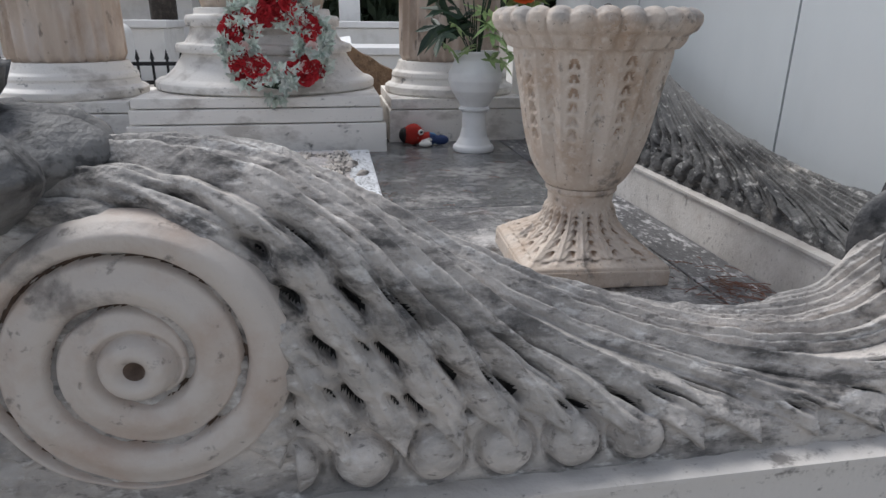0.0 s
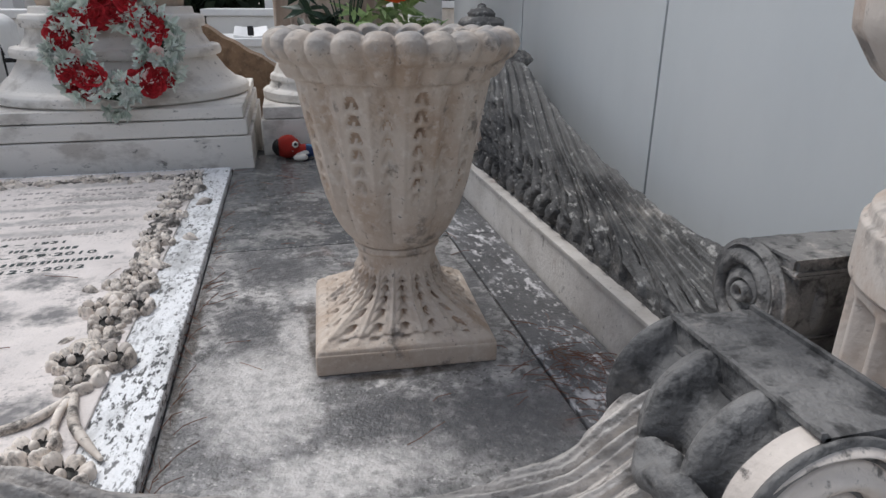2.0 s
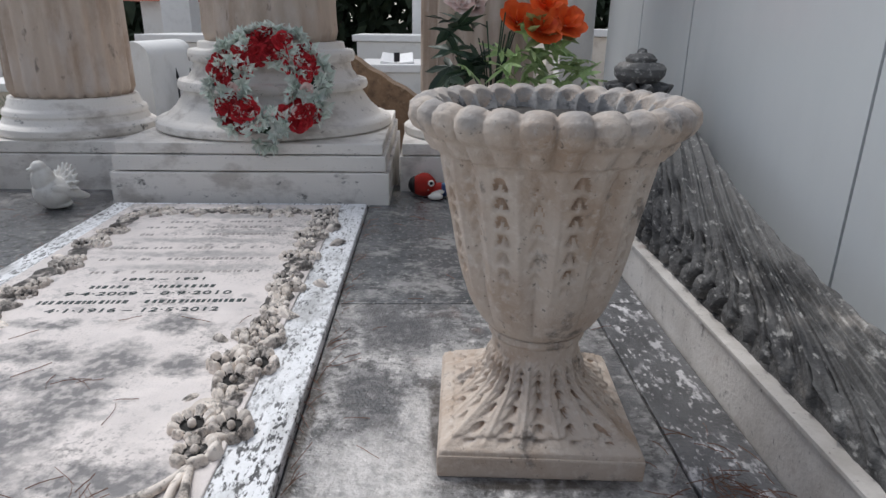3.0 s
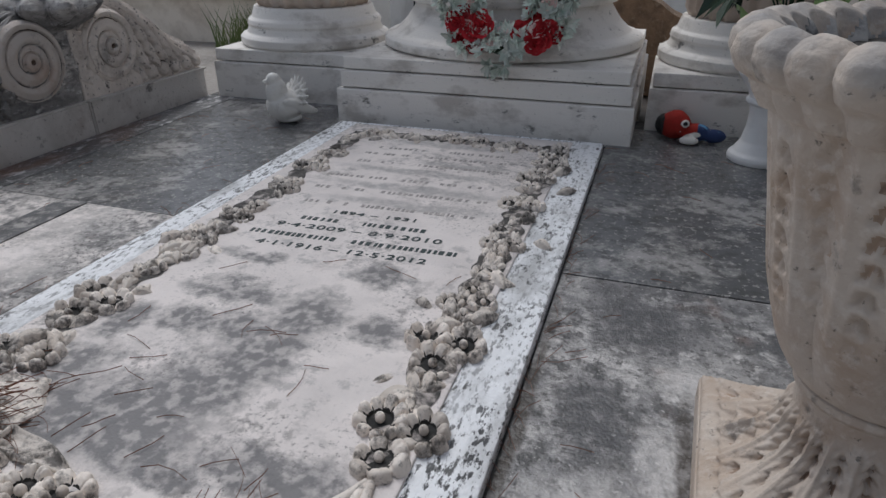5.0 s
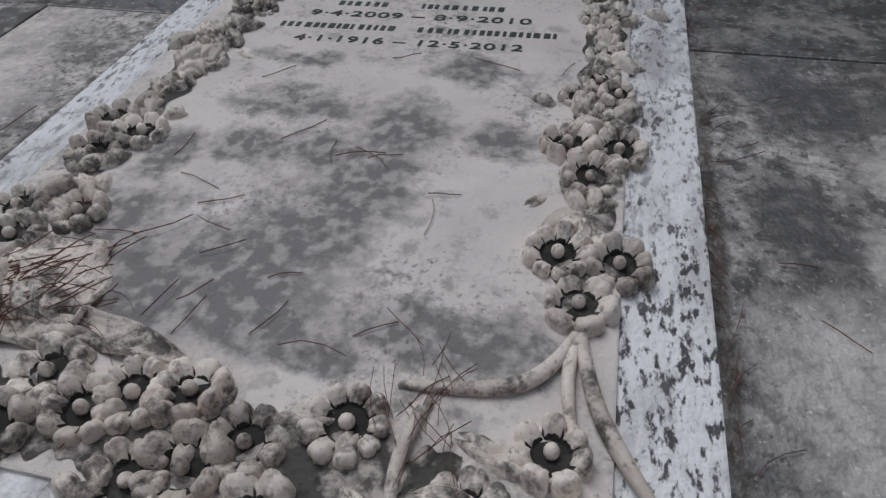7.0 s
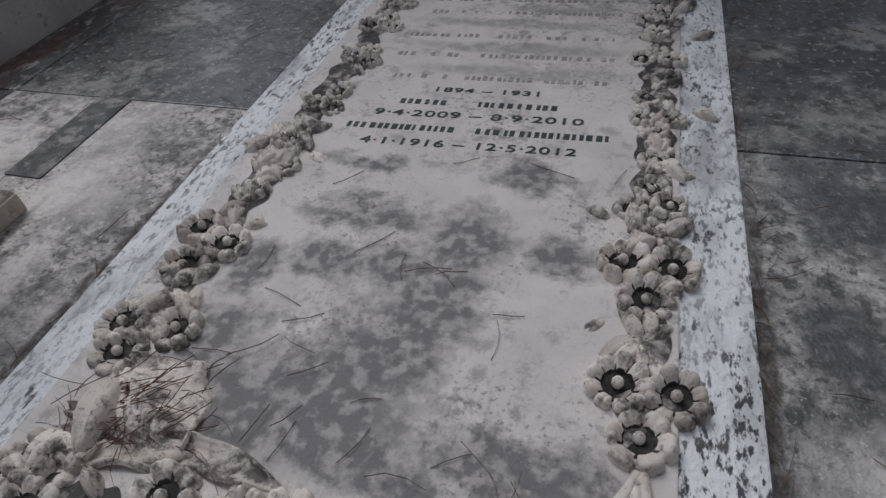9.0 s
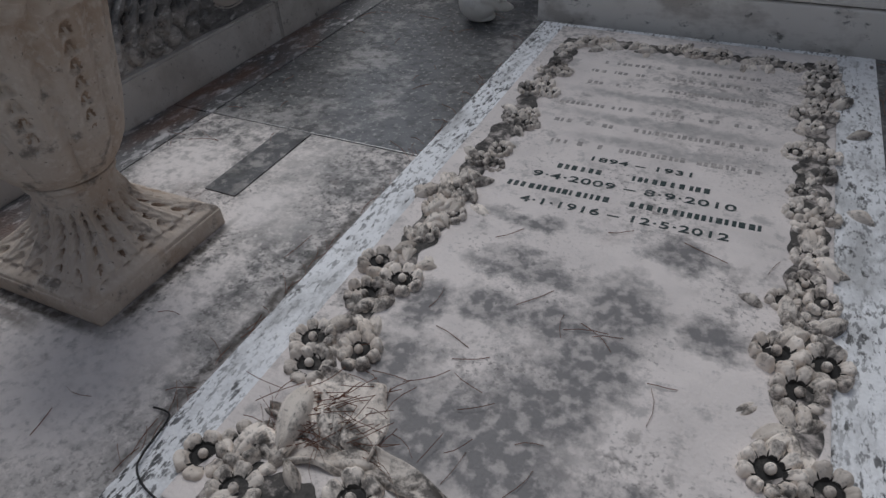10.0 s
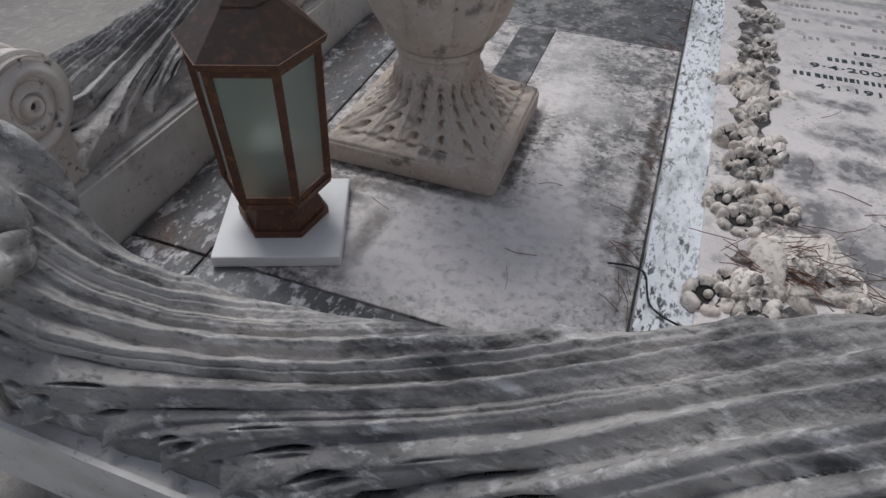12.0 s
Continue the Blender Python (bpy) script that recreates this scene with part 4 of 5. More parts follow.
FLOWERS = [flower_mesh(n, r, i) for i, (n, r) in enumerate(((7, 0.041), (8, 0.039), (6, 0.041), (7, 0.042), (9, 0.042)))]
LEAVES = [leaf_mesh(0.05, 0.011), leaf_mesh(0.065, 0.014), leaf_mesh(0.04, 0.013)]


def relief(mesh, name, x, y, turn, size, sink=0.0):
    ob = new(name, mesh)
    ob.parent = SLAB
    ob.matrix_basis = pose(x, y, SLAB_TOP + 0.001 - sink, random.uniform(-9, 9), random.uniform(-9, 9), turn) @ Matrix.Diagonal((size, size, size * random.uniform(0.9, 1.25), 1))


def garlands():
    big = [(0.292, -1.131), (0.357, -1.135), (0.32, -1.197), (0.287, -0.933), (0.35, -0.935), (0.318, -0.995),
           (-0.362, -1.394), (-0.324, -1.36), (-0.294, -1.417), (-0.266, -1.163), (-0.345, -1.168), (-0.322, -1.212), (-0.283, -1.0), (-0.32, -1.056), (-0.341, -0.974),
           (0.138, -1.365), (-0.009, -1.365), (-0.095, -1.4), (-0.15, -1.37), (-0.165, -1.43), (-0.06, -1.375), (0.06, -1.4), (0.02, -1.43), (0.31, -1.36), (0.25, -1.42), (-0.02, -1.45), (0.09, -1.46), (0.36, -1.43)]
    small = [(0.318, -0.764), (0.29, -0.815), (0.345, -0.8), (0.317, -0.601), (0.297, -0.56), (0.345, -0.56), (0.301, -0.49), (0.312, -0.31), (0.345, -0.34), (0.285, -0.345), (0.312, -0.115), (0.34, -0.15), (0.29, -0.16), (0.334, 0.115),
             (0.305, 0.04), (0.345, 0.06), (0.335, -0.42), (0.31, -0.22), (0.34, -0.05), (0.3, -0.03), (-0.272, 0.09), (-0.22, 0.1), (-0.31, 0.04), (0.016, 0.1), (0.09, 0.12), (0.198, 0.115), (0.26, 0.09), (-0.03, 0.12),
             (-0.3, -0.73), (-0.325, -0.79), (-0.28, -0.8), (-0.305, -0.87), (0.32, -0.69), (0.315, -0.86), (-0.284, -0.551), (-0.315, -0.6), (-0.275, -0.61), (-0.297, -0.209), (-0.27, -0.25), (-0.325, -0.25), (-0.282, -0.37), (-0.31, -0.4), (-0.27, -0.42), (-0.3, -0.09), (-0.325, -0.12), (-0.275, -0.12)]
    for i, (x, y) in enumerate(big):
        relief(FLOWERS[i % 4] if i % 5 else FLOWERS[4], "flower", x, y, random.uniform(0, 360), random.uniform(0.88, 1.0))
    for i, (x, y) in enumerate(small):
        relief(FLOWERS[i % 5], "flower", x, y, random.uniform(0, 360), random.uniform(0.64, 0.8))
    for i in range(120):
        side = i % 4
        if side == 0:
            x, y, turn = random.gauss(0.318, 0.028), random.uniform(-1.1, 0.1), random.uniform(0, 360)
        elif side == 1:
            x, y, turn = random.gauss(-0.302, 0.026), random.uniform(-1.2, 0.08), random.uniform(0, 360)
        elif side == 2:
            x, y, turn = random.uniform(-0.28, 0.32), random.gauss(0.1, 0.022), random.uniform(0, 360)
        else:
            x, y, turn = random.uniform(-0.3, 0.34), random.gauss(-1.41, 0.035), random.uniform(0, 360)
        relief(LEAVES[i % 3], "leaf", x, y, turn, random.uniform(0.8, 1.1), 0.003)
    for x, y, turn, size in ((-0.3, -1.24, -75, 1.9), (-0.27, -1.25, -50, 1.7), (-0.25, -1.36, 160, 1.6), (-0.22, -1.34, 20, 1.5), (-0.31, -1.31, -100, 1.3)):
        relief(LEAVES[1], "leaf", x, y, turn, size, 0.004)
    for y, x in ((-0.7, -0.3), (-0.76, -0.32), (-0.8, -0.3), (-0.72, -0.33), (-0.68, 0.32), (-0.87, 0.318), (-1.06, 0.32), (-0.9, -0.315), (-1.1, -0.31)):
        for turn in (55, 90, 125, 240, 300):
            relief(LEAVES[1], "leaf", x + random.uniform(-0.015, 0.015), y, turn + random.uniform(-15, 15), random.uniform(0.8, 1.1))


def cord(name, points, radius, mat, parent=None, label="", taper=None):
    data = bpy.data.curves.new(name, "CURVE")
    data.dimensions, data.bevel_depth, data.bevel_resolution, data.use_fill_caps = "3D", radius, 3, True
    sp = data.splines.new("NURBS")
    sp.points.add(len(points) - 1)
    for i, (p, q) in enumerate(zip(sp.points, points)):
        p.co = (*q, 1)
        p.radius = 1 if taper is None else taper[i]
    sp.use_endpoint_u, sp.order_u, sp.resolution_u = True, 3, 8
    tmp = bpy.data.objects.new("tmp", data)
    scene.collection.objects.link(tmp)
    mesh = bpy.data.meshes.new_from_object(tmp.evaluated_get(bpy.context.evaluated_depsgraph_get()))
    bpy.data.objects.remove(tmp)
    mesh.materials.clear()
    return finish(name, mesh, mat, parent, label)


def grimy_ground():
    """Blackened sunken strips between the carved flowers."""
    for k, (x0, x1, y0, y1) in enumerate(((0.292, 0.348, -1.21, 0.14), (-0.336, -0.282, -1.2, 0.11), (-0.25, 0.26, 0.085, 0.13), (-0.33, 0.24, -1.445, -1.375))):
        n = 160
        P = np.zeros((n, 2, 3))
        for i, f in enumerate(np.linspace(0, 1, n)):
            wob0, wob1 = 0.022 * noise.noise(Vector((f * 31, k, 0))), 0.022 * noise.noise(Vector((f * 31, k, 9)))
            z = SLAB_TOP + 0.0042
            if y1 - y0 > x1 - x0:
                y = y0 + f * (y1 - y0)
                P[i] = ((x0 + wob0, y, z), (x1 + wob1, y, z))
            else:
                x = x0 + f * (x1 - x0)
                P[i] = ((x, y0 + wob0, z), (x, y1 + wob1, z))
        mesh = sheet("relief_ground", P)
        bm = bmesh.new()
        bm.from_mesh(mesh)
        bmesh.ops.recalc_face_normals(bm, faces=bm.faces[:])
        part("relief_ground", bm, M_GROUNDING, SLAB, "grimy blackened marble between the carved flowers")


def cupped_leaf(start, end, width, rise):
    """A broad curled leaf: a hollow blade with raised, crinkled edges."""
    p0, p1 = Vector((*start, 0)), Vector((*end, 0))
    way = (p1 - p0).normalized()
    side = Vector((-way.y, way.x, 0))
    n, m = 34, 17
    P = np.zeros((n, m, 3))
    for i, k in enumerate(np.linspace(0, 1, n)):
        w = width * math.sin(math.pi * (0.06 + 0.92 * k)) ** 0.7 * (1 + 0.12 * math.sin(19 * k))
        mid = p0.lerp(p1, k) + side * 0.03 * math.sin(math.pi * k)
        for j, c in enumerate(np.linspace(-1, 1, m)):
            z = 0.004 + rise * abs(c) ** 2.2 * (0.6 + 0.4 * math.sin(13 * k + 2 * c)) - 0.003 * math.cos(9 * math.pi * c) * abs(c) - rise * 0.8 * max(0.0, abs(c) - 0.86) / 0.14
            P[i, j] = (*(mid + side * w * c).xy, SLAB_TOP + max(z, 0.0005))
    finish("curled_leaf", outward(sheet("curled_leaf", P)), M_FLOWER, SLAB, "broad curled marble leaf holding dry needles")


def ribbons():
    for start, end, width, rise in (((-0.3, -1.225), (-0.16, -1.325), 0.042, 0.026), ((-0.29, -1.36), (-0.03, -1.335), 0.026, 0.02), ((-0.33, -1.3), (-0.26, -1.36), 0.02, 0.024)):
        cupped_leaf(start, end, width, rise)
    z = SLAB_TOP + 0.006
    for pts in ([(0.32, -1.235, z), (0.3, -1.29, z + 0.004), (0.24, -1.315, z), (0.17, -1.318, z)], [(0.325, -1.235, z), (0.335, -1.3, z + 0.005), (0.37, -1.36, z), (0.4, -1.4, z)],
                [(0.32, -1.24, z), (0.31, -1.3, z + 0.004), (0.33, -1.35, z)], [(-0.29, -1.235, z), (-0.275, -1.29, z + 0.006), (-0.225, -1.32, z)], [(0.2, -1.33, z), (0.18, -1.4, z + 0.006), (0.2, -1.45, z)]):
        cord("ribbon", pts, 0.0065, M_FLOWER, SLAB, "carved marble ribbon", taper=[0.9] + [1.2] * (len(pts) - 2) + [0.5])


# ---- inscription ----
def line_of_text(words, x0, x1, y, height):
    data = bpy.data.curves.new("inscription", "FONT")
    data.body, data.size, data.extrude, data.offset, data.space_character = words, 1.0, 0.02, 0.012, 1.1
    tmp = bpy.data.objects.new("tmp", data)
    scene.collection.objects.link(tmp)
    mesh = bpy.data.meshes.new_from_object(tmp.evaluated_get(bpy.context.evaluated_depsgraph_get()))
    bpy.data.objects.remove(tmp)
    co = np.array([v.co[:] for v in mesh.vertices])
    lo, hi = co.min(0), co.max(0)
    for v in mesh.vertices:
        u = (v.co.x - lo[0]) / (hi[0] - lo[0])
        v.co = Vector((x0 + u * (x1 - x0), y + 0.04 * (u - 0.5) * (x1 - x0) + (v.co.y - lo[1]) / (hi[1] - lo[1]) * height, SLAB_TOP + 0.0035 + 0.0006 * (v.co.z > 0)))
    mesh.materials.clear()
    return finish("date_line", mesh, M_LETTER, SLAB, "dark lead-filled dates cut into the marble", smooth=False)


def bars(y, words, faint):
    for x0, x1 in words:
        bm = bmesh.new()
        x = x0
        while x < x1 - 0.006:
            w = min(random.uniform(0.005, 0.011), x1 - x)
            yy = y + 0.04 * x
            if random.random() > 0.25 * faint:
                box(bm, x, x + w, yy, yy + 0.017 * (1 - 0.25 * faint * random.random()), SLAB_TOP + 0.002, SLAB_TOP + 0.0038)
            x += w + random.choice((0.004, 0.006, 0.009))
        part("name_bar", bm, M_FAINT if faint else M_LETTER, SLAB, "worn dark bars of lettering")


M_FAINT = material("worn_letter", (0.3, 0.28, 0.27), 0.7, [((0.55, 0.5, 0.47), 50, 5, 0.48, 0.6, 0.8)], None)


def inscription():
    line_of_text("4\u00b71\u00b71916 \u2013 12\u00b75\u00b72012", -0.184, 0.196, -0.7, 0.021)
    line_of_text("9\u00b74\u00b72009 \u2013 8\u00b79\u00b72010", -0.19, 0.198, -0.606, 0.021)
    line_of_text("1894 \u2013 1931", -0.094, 0.106, -0.514, 0.017)
    bars(-0.652, [(-0.226, -0.02), (0.015, 0.248)], 0)
    bars(-0.562, [(-0.152, -0.055), (0.0, 0.156)], 0)
    bars(-0.463, [(-0.211, -0.12), (-0.095, -0.075), (-0.05, 0.249)], 1)
    bars(-0.367, [(-0.22, -0.08), (-0.04, 0.242)], 1)
    bars(-0.275, [(-0.235, -0.06), (-0.02, 0.233)], 1)
    bars(-0.15, [(-0.219, -0.08), (-0.02, 0.237)], 1)
    bars(-0.08, [(-0.211, -0.07), (-0.01, 0.224)], 1)
    bars(-0.022, [(-0.19, -0.04), (0.03, 0.2)], 1)


# ---- lantern ----
def hexa(bm, r0, r1, z0, z1, n=6, phase=0.0):
    lo = [bm.verts.new((r0 * math.cos(phase + k * 2 * math.pi / n), r0 * math.sin(phase + k * 2 * math.pi / n), z0)) for k in range(n)]
    hi = [bm.verts.new((r1 * math.cos(phase + k * 2 * math.pi / n), r1 * math.sin(phase + k * 2 * math.pi / n), z1)) for k in range(n)]
    for k in range(n):
        bm.faces.new((lo[k], lo[(k + 1) % n], hi[(k + 1) % n], hi[k]))
    bm.faces.new(lo[::-1])
    bm.faces.new(hi)
    return bm


def lantern():
    bm = bmesh.new()
    box(bm, -0.0935, 0.0935, -0.0935, 0.0935, 0.001, 0.021, 0.003)
    plate = part("marble_plate", bm, M_WHITE)
    plate.matrix_basis = pose(-0.988, -1.452, 0, 0, 0, 22)
    tagged(plate, "clean white square marble plate lying on the paving", "plate")
    root = thing("lantern", "rusty brown hexagonal metal grave lantern with frosted panes", "lantern", pose(-0.992, -1.446, 0.021, 0, 0, -38))
    for z0, z1, r0, r1 in ((0.0, 0.012, 0.074, 0.074), (0.012, 0.045, 0.068, 0.058), (0.045, 0.062, 0.058, 0.07)):
        part("foot", hexa(bmesh.new(), r0, r1, z0, z1), M_COPPER, root)
    part("floor_plate", hexa(bmesh.new(), 0.084, 0.086, 0.062, 0.073), M_COPPER, root)
    r0, r1, z0, z1 = 0.08, 0.088, 0.073, 0.287
    for k in range(6):
        a = k * math.pi / 3
        bm = bmesh.new()
        hexa(bm, 0.008, 0.008, 0, 1, 4, 0.4)
        for v in bm.verts:
            f = v.co.z
            r = r0 + (r1 - r0) * f
            v.co = Vector((r * math.cos(a) + v.co.x, r * math.sin(a) + v.co.y, z0 + (z1 - z0) * f))
        part("corner_post", bm, M_COPPER, root)
        b = a + math.pi / 6
        bm = bmesh.new()
        c = math.cos(math.pi / 6)
        m = Matrix.Rotation(b, 4, "Z")
        w0, w1 = 0.5 * r0 - 0.006, 0.5 * r1 - 0.006
        vs = []
        for t in (0.0, 0.003):
            vs.append([bm.verts.new(m @ Vector((r * c - 0.004 + t, y, z))) for r, y, z in ((r0, -w0, z0), (r0, w0, z0), (r1, w1, z1), (r1, -w1, z1))])
        lo, hi = vs
        bm.faces.new(lo[::-1])
        bm.faces.new(hi)
        for i in range(4):
            bm.faces.new((lo[i], lo[(i + 1) % 4], hi[(i + 1) % 4], hi[i]))
        pane = part("pane", bm, M_GLASS, root, "frosted greenish glass pane")
        pane.visible_shadow = False
        for zz, rr in ((z0 + 0.004, r0), (z1 - 0.006, r1)):
            bm = bmesh.new()
            box(bm, rr * c - 0.006, rr * c + 0.003, -0.5 * rr, 0.5 * rr, zz - 0.006, zz + 0.006, 0.0, m)
            part("rail", bm, M_COPPER, pane)
    part("eave", hexa(bmesh.new(), 0.1, 0.104, 0.287, 0.297), M_COPPER, root)
    roof = part("roof", hexa(bmesh.new(), 0.102, 0.04, 0.297, 0.345), M_DARKMETAL, root, "dark brown sheet-metal roof")
    part("cap", hexa(bmesh.new(), 0.042, 0.012, 0.345, 0.368), M_DARKMETAL, roof)
    finish("candle", lathe("candle", [(0.073, 0.001), (0.073, 0.03), (0.14, 0.03), (0.142, 0.02), (0.142, 0.001)], 24, 16), M_DOVE, root, "burnt white candle stump")
    root.scale = (0.93, 0.93, 0.98)
    cross = bmesh.new()
    box(cross, -0.005, 0.005, -0.005, 0.005, 0.362, 0.402, 0.002)
    box(cross, -0.004, 0.004, -0.017, 0.017, 0.383, 0.391, 0.002)
    for y, z in ((0.018, 0.387), (-0.018, 0.387), (0, 0.405)):
        bmesh.ops.create_icosphere(cross, subdivisions=2, radius=0.0075, matrix=Matrix.Translation((0, y, z)))
    part("cross", cross, M_IRON, roof, "small dark trefoil cross")


lantern()


# ---- wreath ----
def petal_cup(bm, centre, normal, radius, petals, rnd, cup=0.5):
    q = Vector(normal).to_track_quat("Z", "Y").to_matrix().to_4x4()
    m = Matrix.Translation(centre) @ q @ Matrix.Rotation(rnd.uniform(0, 6.28), 4, "Z")
    for ring, (rr, lift) in enumerate(((1.0, cup), (0.62, cup * 1.6), (0.3, cup * 2.2))):
        n = petals if ring < 2 else 3
        for k in range(n):
            a = 2 * math.pi * (k + 0.5 * ring) / n + rnd.uniform(-0.2, 0.2)
            wv = 0.62 * rr * radius
            pts = []
            for u, w, z in ((0.05, 0, 0), (0.55, -1, lift * 0.6), (0.95, -0.55, lift + rnd.uniform(-0.15, 0.15)), (1.05, 0, lift * 1.15), (0.95, 0.55, lift + rnd.uniform(-0.15, 0.15)), (0.55, 1, lift * 0.6), (0.55, 0, lift * 0.35)):
                p = Vector((u * rr * radius, w * wv, z * radius * 0.6))
                pts.append(bm.verts.new(m @ (Matrix.Rotation(a, 4, "Z") @ p)))
            c = pts[6]
            for i in range(6):
                bm.faces.new((c, pts[i], pts[(i + 1) % 6]))


def sprig(bm, centre, normal, radius, n, rnd):
    q = Vector(normal).to_track_quat("Z", "Y").to_matrix().to_4x4()
    for k in range(n):
        a = rnd.uniform(0, 6.28)
        m = Matrix.Translation(centre) @ q @ Matrix.Rotation(a, 4, "Z") @ Matrix.Rotation(rnd.uniform(-1.0, -0.1), 4, "Y")
        L, w = radius * rnd.uniform(0.7, 1.2), radius * rnd.uniform(0.18, 0.32)
        v = [bm.verts.new(m @ Vector(p)) for p in ((0, 0, 0), (L * 0.45, w, L * 0.08), (L, 0, 0), (L * 0.45, -w, L * 0.08), (L * 0.5, 0, -L * 0.05))]
        for i in range(4):
            bm.faces.new((v[4], v[i], v[(i + 1) % 4]))


def wreath():
    rnd = random.Random(4)
    root = thing("flower_wreath", "artificial wreath of red and faded mint cloth flowers", "wreath", pose(0.105, 0.315, 0.232, -17, 0, 4))
    R = 0.145
    cord("ring", [(R * math.sin(a), 0, 0.185 - R * math.cos(a)) for a in np.linspace(0, 2 * np.pi, 25)], 0.02, M_DARKLEAF, root, "dark stuffed ring")
    for k in range(84):
        a = 2 * math.pi * k / 84 + rnd.uniform(-0.05, 0.05)
        off = rnd.uniform(-0.045, 0.05)
        c = Vector(((R + off) * math.sin(a), -0.03 - 0.03 * math.cos(off / 0.05 * 1.3) + rnd.uniform(-0.008, 0.008), 0.185 - (R + off) * math.cos(a)))
        nrm = Vector((off * 8 * math.sin(a), -1, -off * 8 * math.cos(a))) + Vector((rnd.uniform(-0.3, 0.3), 0, rnd.uniform(-0.3, 0.3)))
        deg = math.degrees(a) % 360
        red = any(abs((deg - d + 180) % 360 - 180) < w for d, w in ((45, 22), (118, 20), (180, 28), (242, 25), (315, 24)))
        bm = bmesh.new()
        if red and k % 3:
            petal_cup(bm, c, nrm, rnd.uniform(0.032, 0.042), 5, rnd)
            part("red_flower", bm, M_RED, root, "crumpled red cloth flower", True)
        elif k % 4 == 0:
            petal_cup(bm, c, nrm, rnd.uniform(0.022, 0.03), 5, rnd)
            part("pale_flower", bm, M_PINK, root, "pale cream cloth flower", True)
        else:
            sprig(bm, c, nrm, 0.042, 14, rnd)
            part("leaf_spray", bm, M_MINT, root, "faded mint cloth leaves")
    for k in range(64):
        a = rnd.uniform(0, 6.28)
        off = rnd.choice((-0.045, 0.05, 0.055)) + rnd.uniform(-0.01, 0.01)
        bm = bmesh.new()
        sprig(bm, Vector(((R + off) * math.sin(a), -0.045, 0.185 - (R + off) * math.cos(a))), Vector((off * 14 * math.sin(a), -0.7, -off * 14 * math.cos(a))), 0.04, 12, rnd)
        part("leaf_spray", bm, M_MINT, root, "faded mint cloth leaves")


wreath()


# ---- vase with artificial flowers ----
def vase():
    root = thing("vase", "white marble baluster vase standing by the column pedestal", "vase", pose(0.895, 0.27, 0))
    finish("body", lathe("body", [(0, 0.02), (0, 0.085), (0.012, 0.088), (0.022, 0.085), (0.03, 0.075), (0.06, 0.058), (0.1, 0.05), (0.14, 0.049), (0.165, 0.053), (0.17, 0.065), (0.18, 0.065), (0.185, 0.056), (0.21, 0.07), (0.25, 0.098), (0.29, 0.11), (0.32, 0.109), (0.35, 0.094), (0.37, 0.085), (0.385, 0.088), (0.4, 0.1), (0.405, 0.1), (0.405, 0.085), (0.3, 0.08), (0.3, 0.02)], 56, 200), M_WHITE, root)
    rnd = random.Random(9)
    plant = thing("artificial_flowers", "artificial orange lilies with green maple-like leaves in a vase", "flowers", pose(0.895, 0.27, 0.31))
    for k in range(16):
        a, lean, h = rnd.uniform(0, 6.28), rnd.uniform(0.05, 0.2), rnd.uniform(0.12, 0.3)
        cord("stem", [(0, 0, 0), (0.02 * math.cos(a), 0.02 * math.sin(a), 0.09), (lean * 0.6 * math.cos(a), lean * 0.5 * math.sin(a), 0.09 + h * 0.6), (lean * math.cos(a), lean * 0.7 * math.sin(a), 0.09 + h)], 0.0025, M_DARKLEAF, plant)

    def maple(c, size, mat, word):
        bm = bmesh.new()
        m = Matrix.Translation(c) @ Euler((rnd.uniform(-1.1, 0.5), rnd.uniform(-0.8, 0.8), rnd.uniform(0, 6.28))).to_matrix().to_4x4()
        outline = []
        for tip, ln in ((-110, 0.6), (-55, 0.85), (0, 1.1), (55, 0.85), (110, 0.6)):
            for da, f in ((-14, 0.62), (0, 1.0), (14, 0.62), (27, 0.36)):
                an = math.radians(tip + da)
                outline.append(bm.verts.new(m @ Vector((size * ln * f * math.cos(an), size * ln * f * math.sin(an), -0.25 * size * ln * f * f + rnd.uniform(-0.03, 0.03) * size))))
        centre = bm.verts.new(m @ Vector((0, 0, 0.02 * size)))
        base = bm.verts.new(m @ Vector((-0.1 * size, 0, 0)))
        outline.append(base)
        for i in range(len(outline)):
            bm.faces.new((centre, outline[i], outline[(i + 1) % len(outline)]))
        part(word, bm, mat, plant)

    for k in range(46):
        a = rnd.uniform(-2.6, 0.9)
        r = rnd.uniform(0.05, 0.3)
        z = 0.33 - 0.75 * r + rnd.uniform(-0.09, 0.07)
        maple(Vector((0.1 + r * 0.95 * math.cos(a), r * 0.6 * math.sin(a), max(z, 0.06))), rnd.uniform(0.06, 0.1), M_LEAF, "leaf")
    for k in range(14):
        c = Vector((rnd.uniform(-0.17, -0.02), rnd.uniform(-0.08, 0.05), rnd.uniform(0.14, 0.36)))
        maple(c, rnd.uniform(0.08, 0.13), M_DARKLEAF, "dark_leaf")
    for c in ((0.15, -0.04, 0.31), (0.24, 0.0, 0.33), (0.08, 0.03, 0.34), (0.18, 0.05, 0.39)):
        bm = bmesh.new()
        petal_cup(bm, Vector(c), (0.2, -0.7, 0.6), 0.07, 6, rnd, 0.6)
        part("lily", bm, M_ORANGE, plant, "orange cloth lily", True)
    for k in range(7):
        bm = bmesh.new()
        petal_cup(bm, Vector((rnd.uniform(-0.15, -0.05), rnd.uniform(-0.05, 0.05), rnd.uniform(0.36, 0.46))), (rnd.uniform(-0.4, 0.2), -0.8, 0.5), 0.04, 5, rnd)
        part("pale_flower", bm, M_PINK, plant, "pale faded cloth flower", True)


vase()


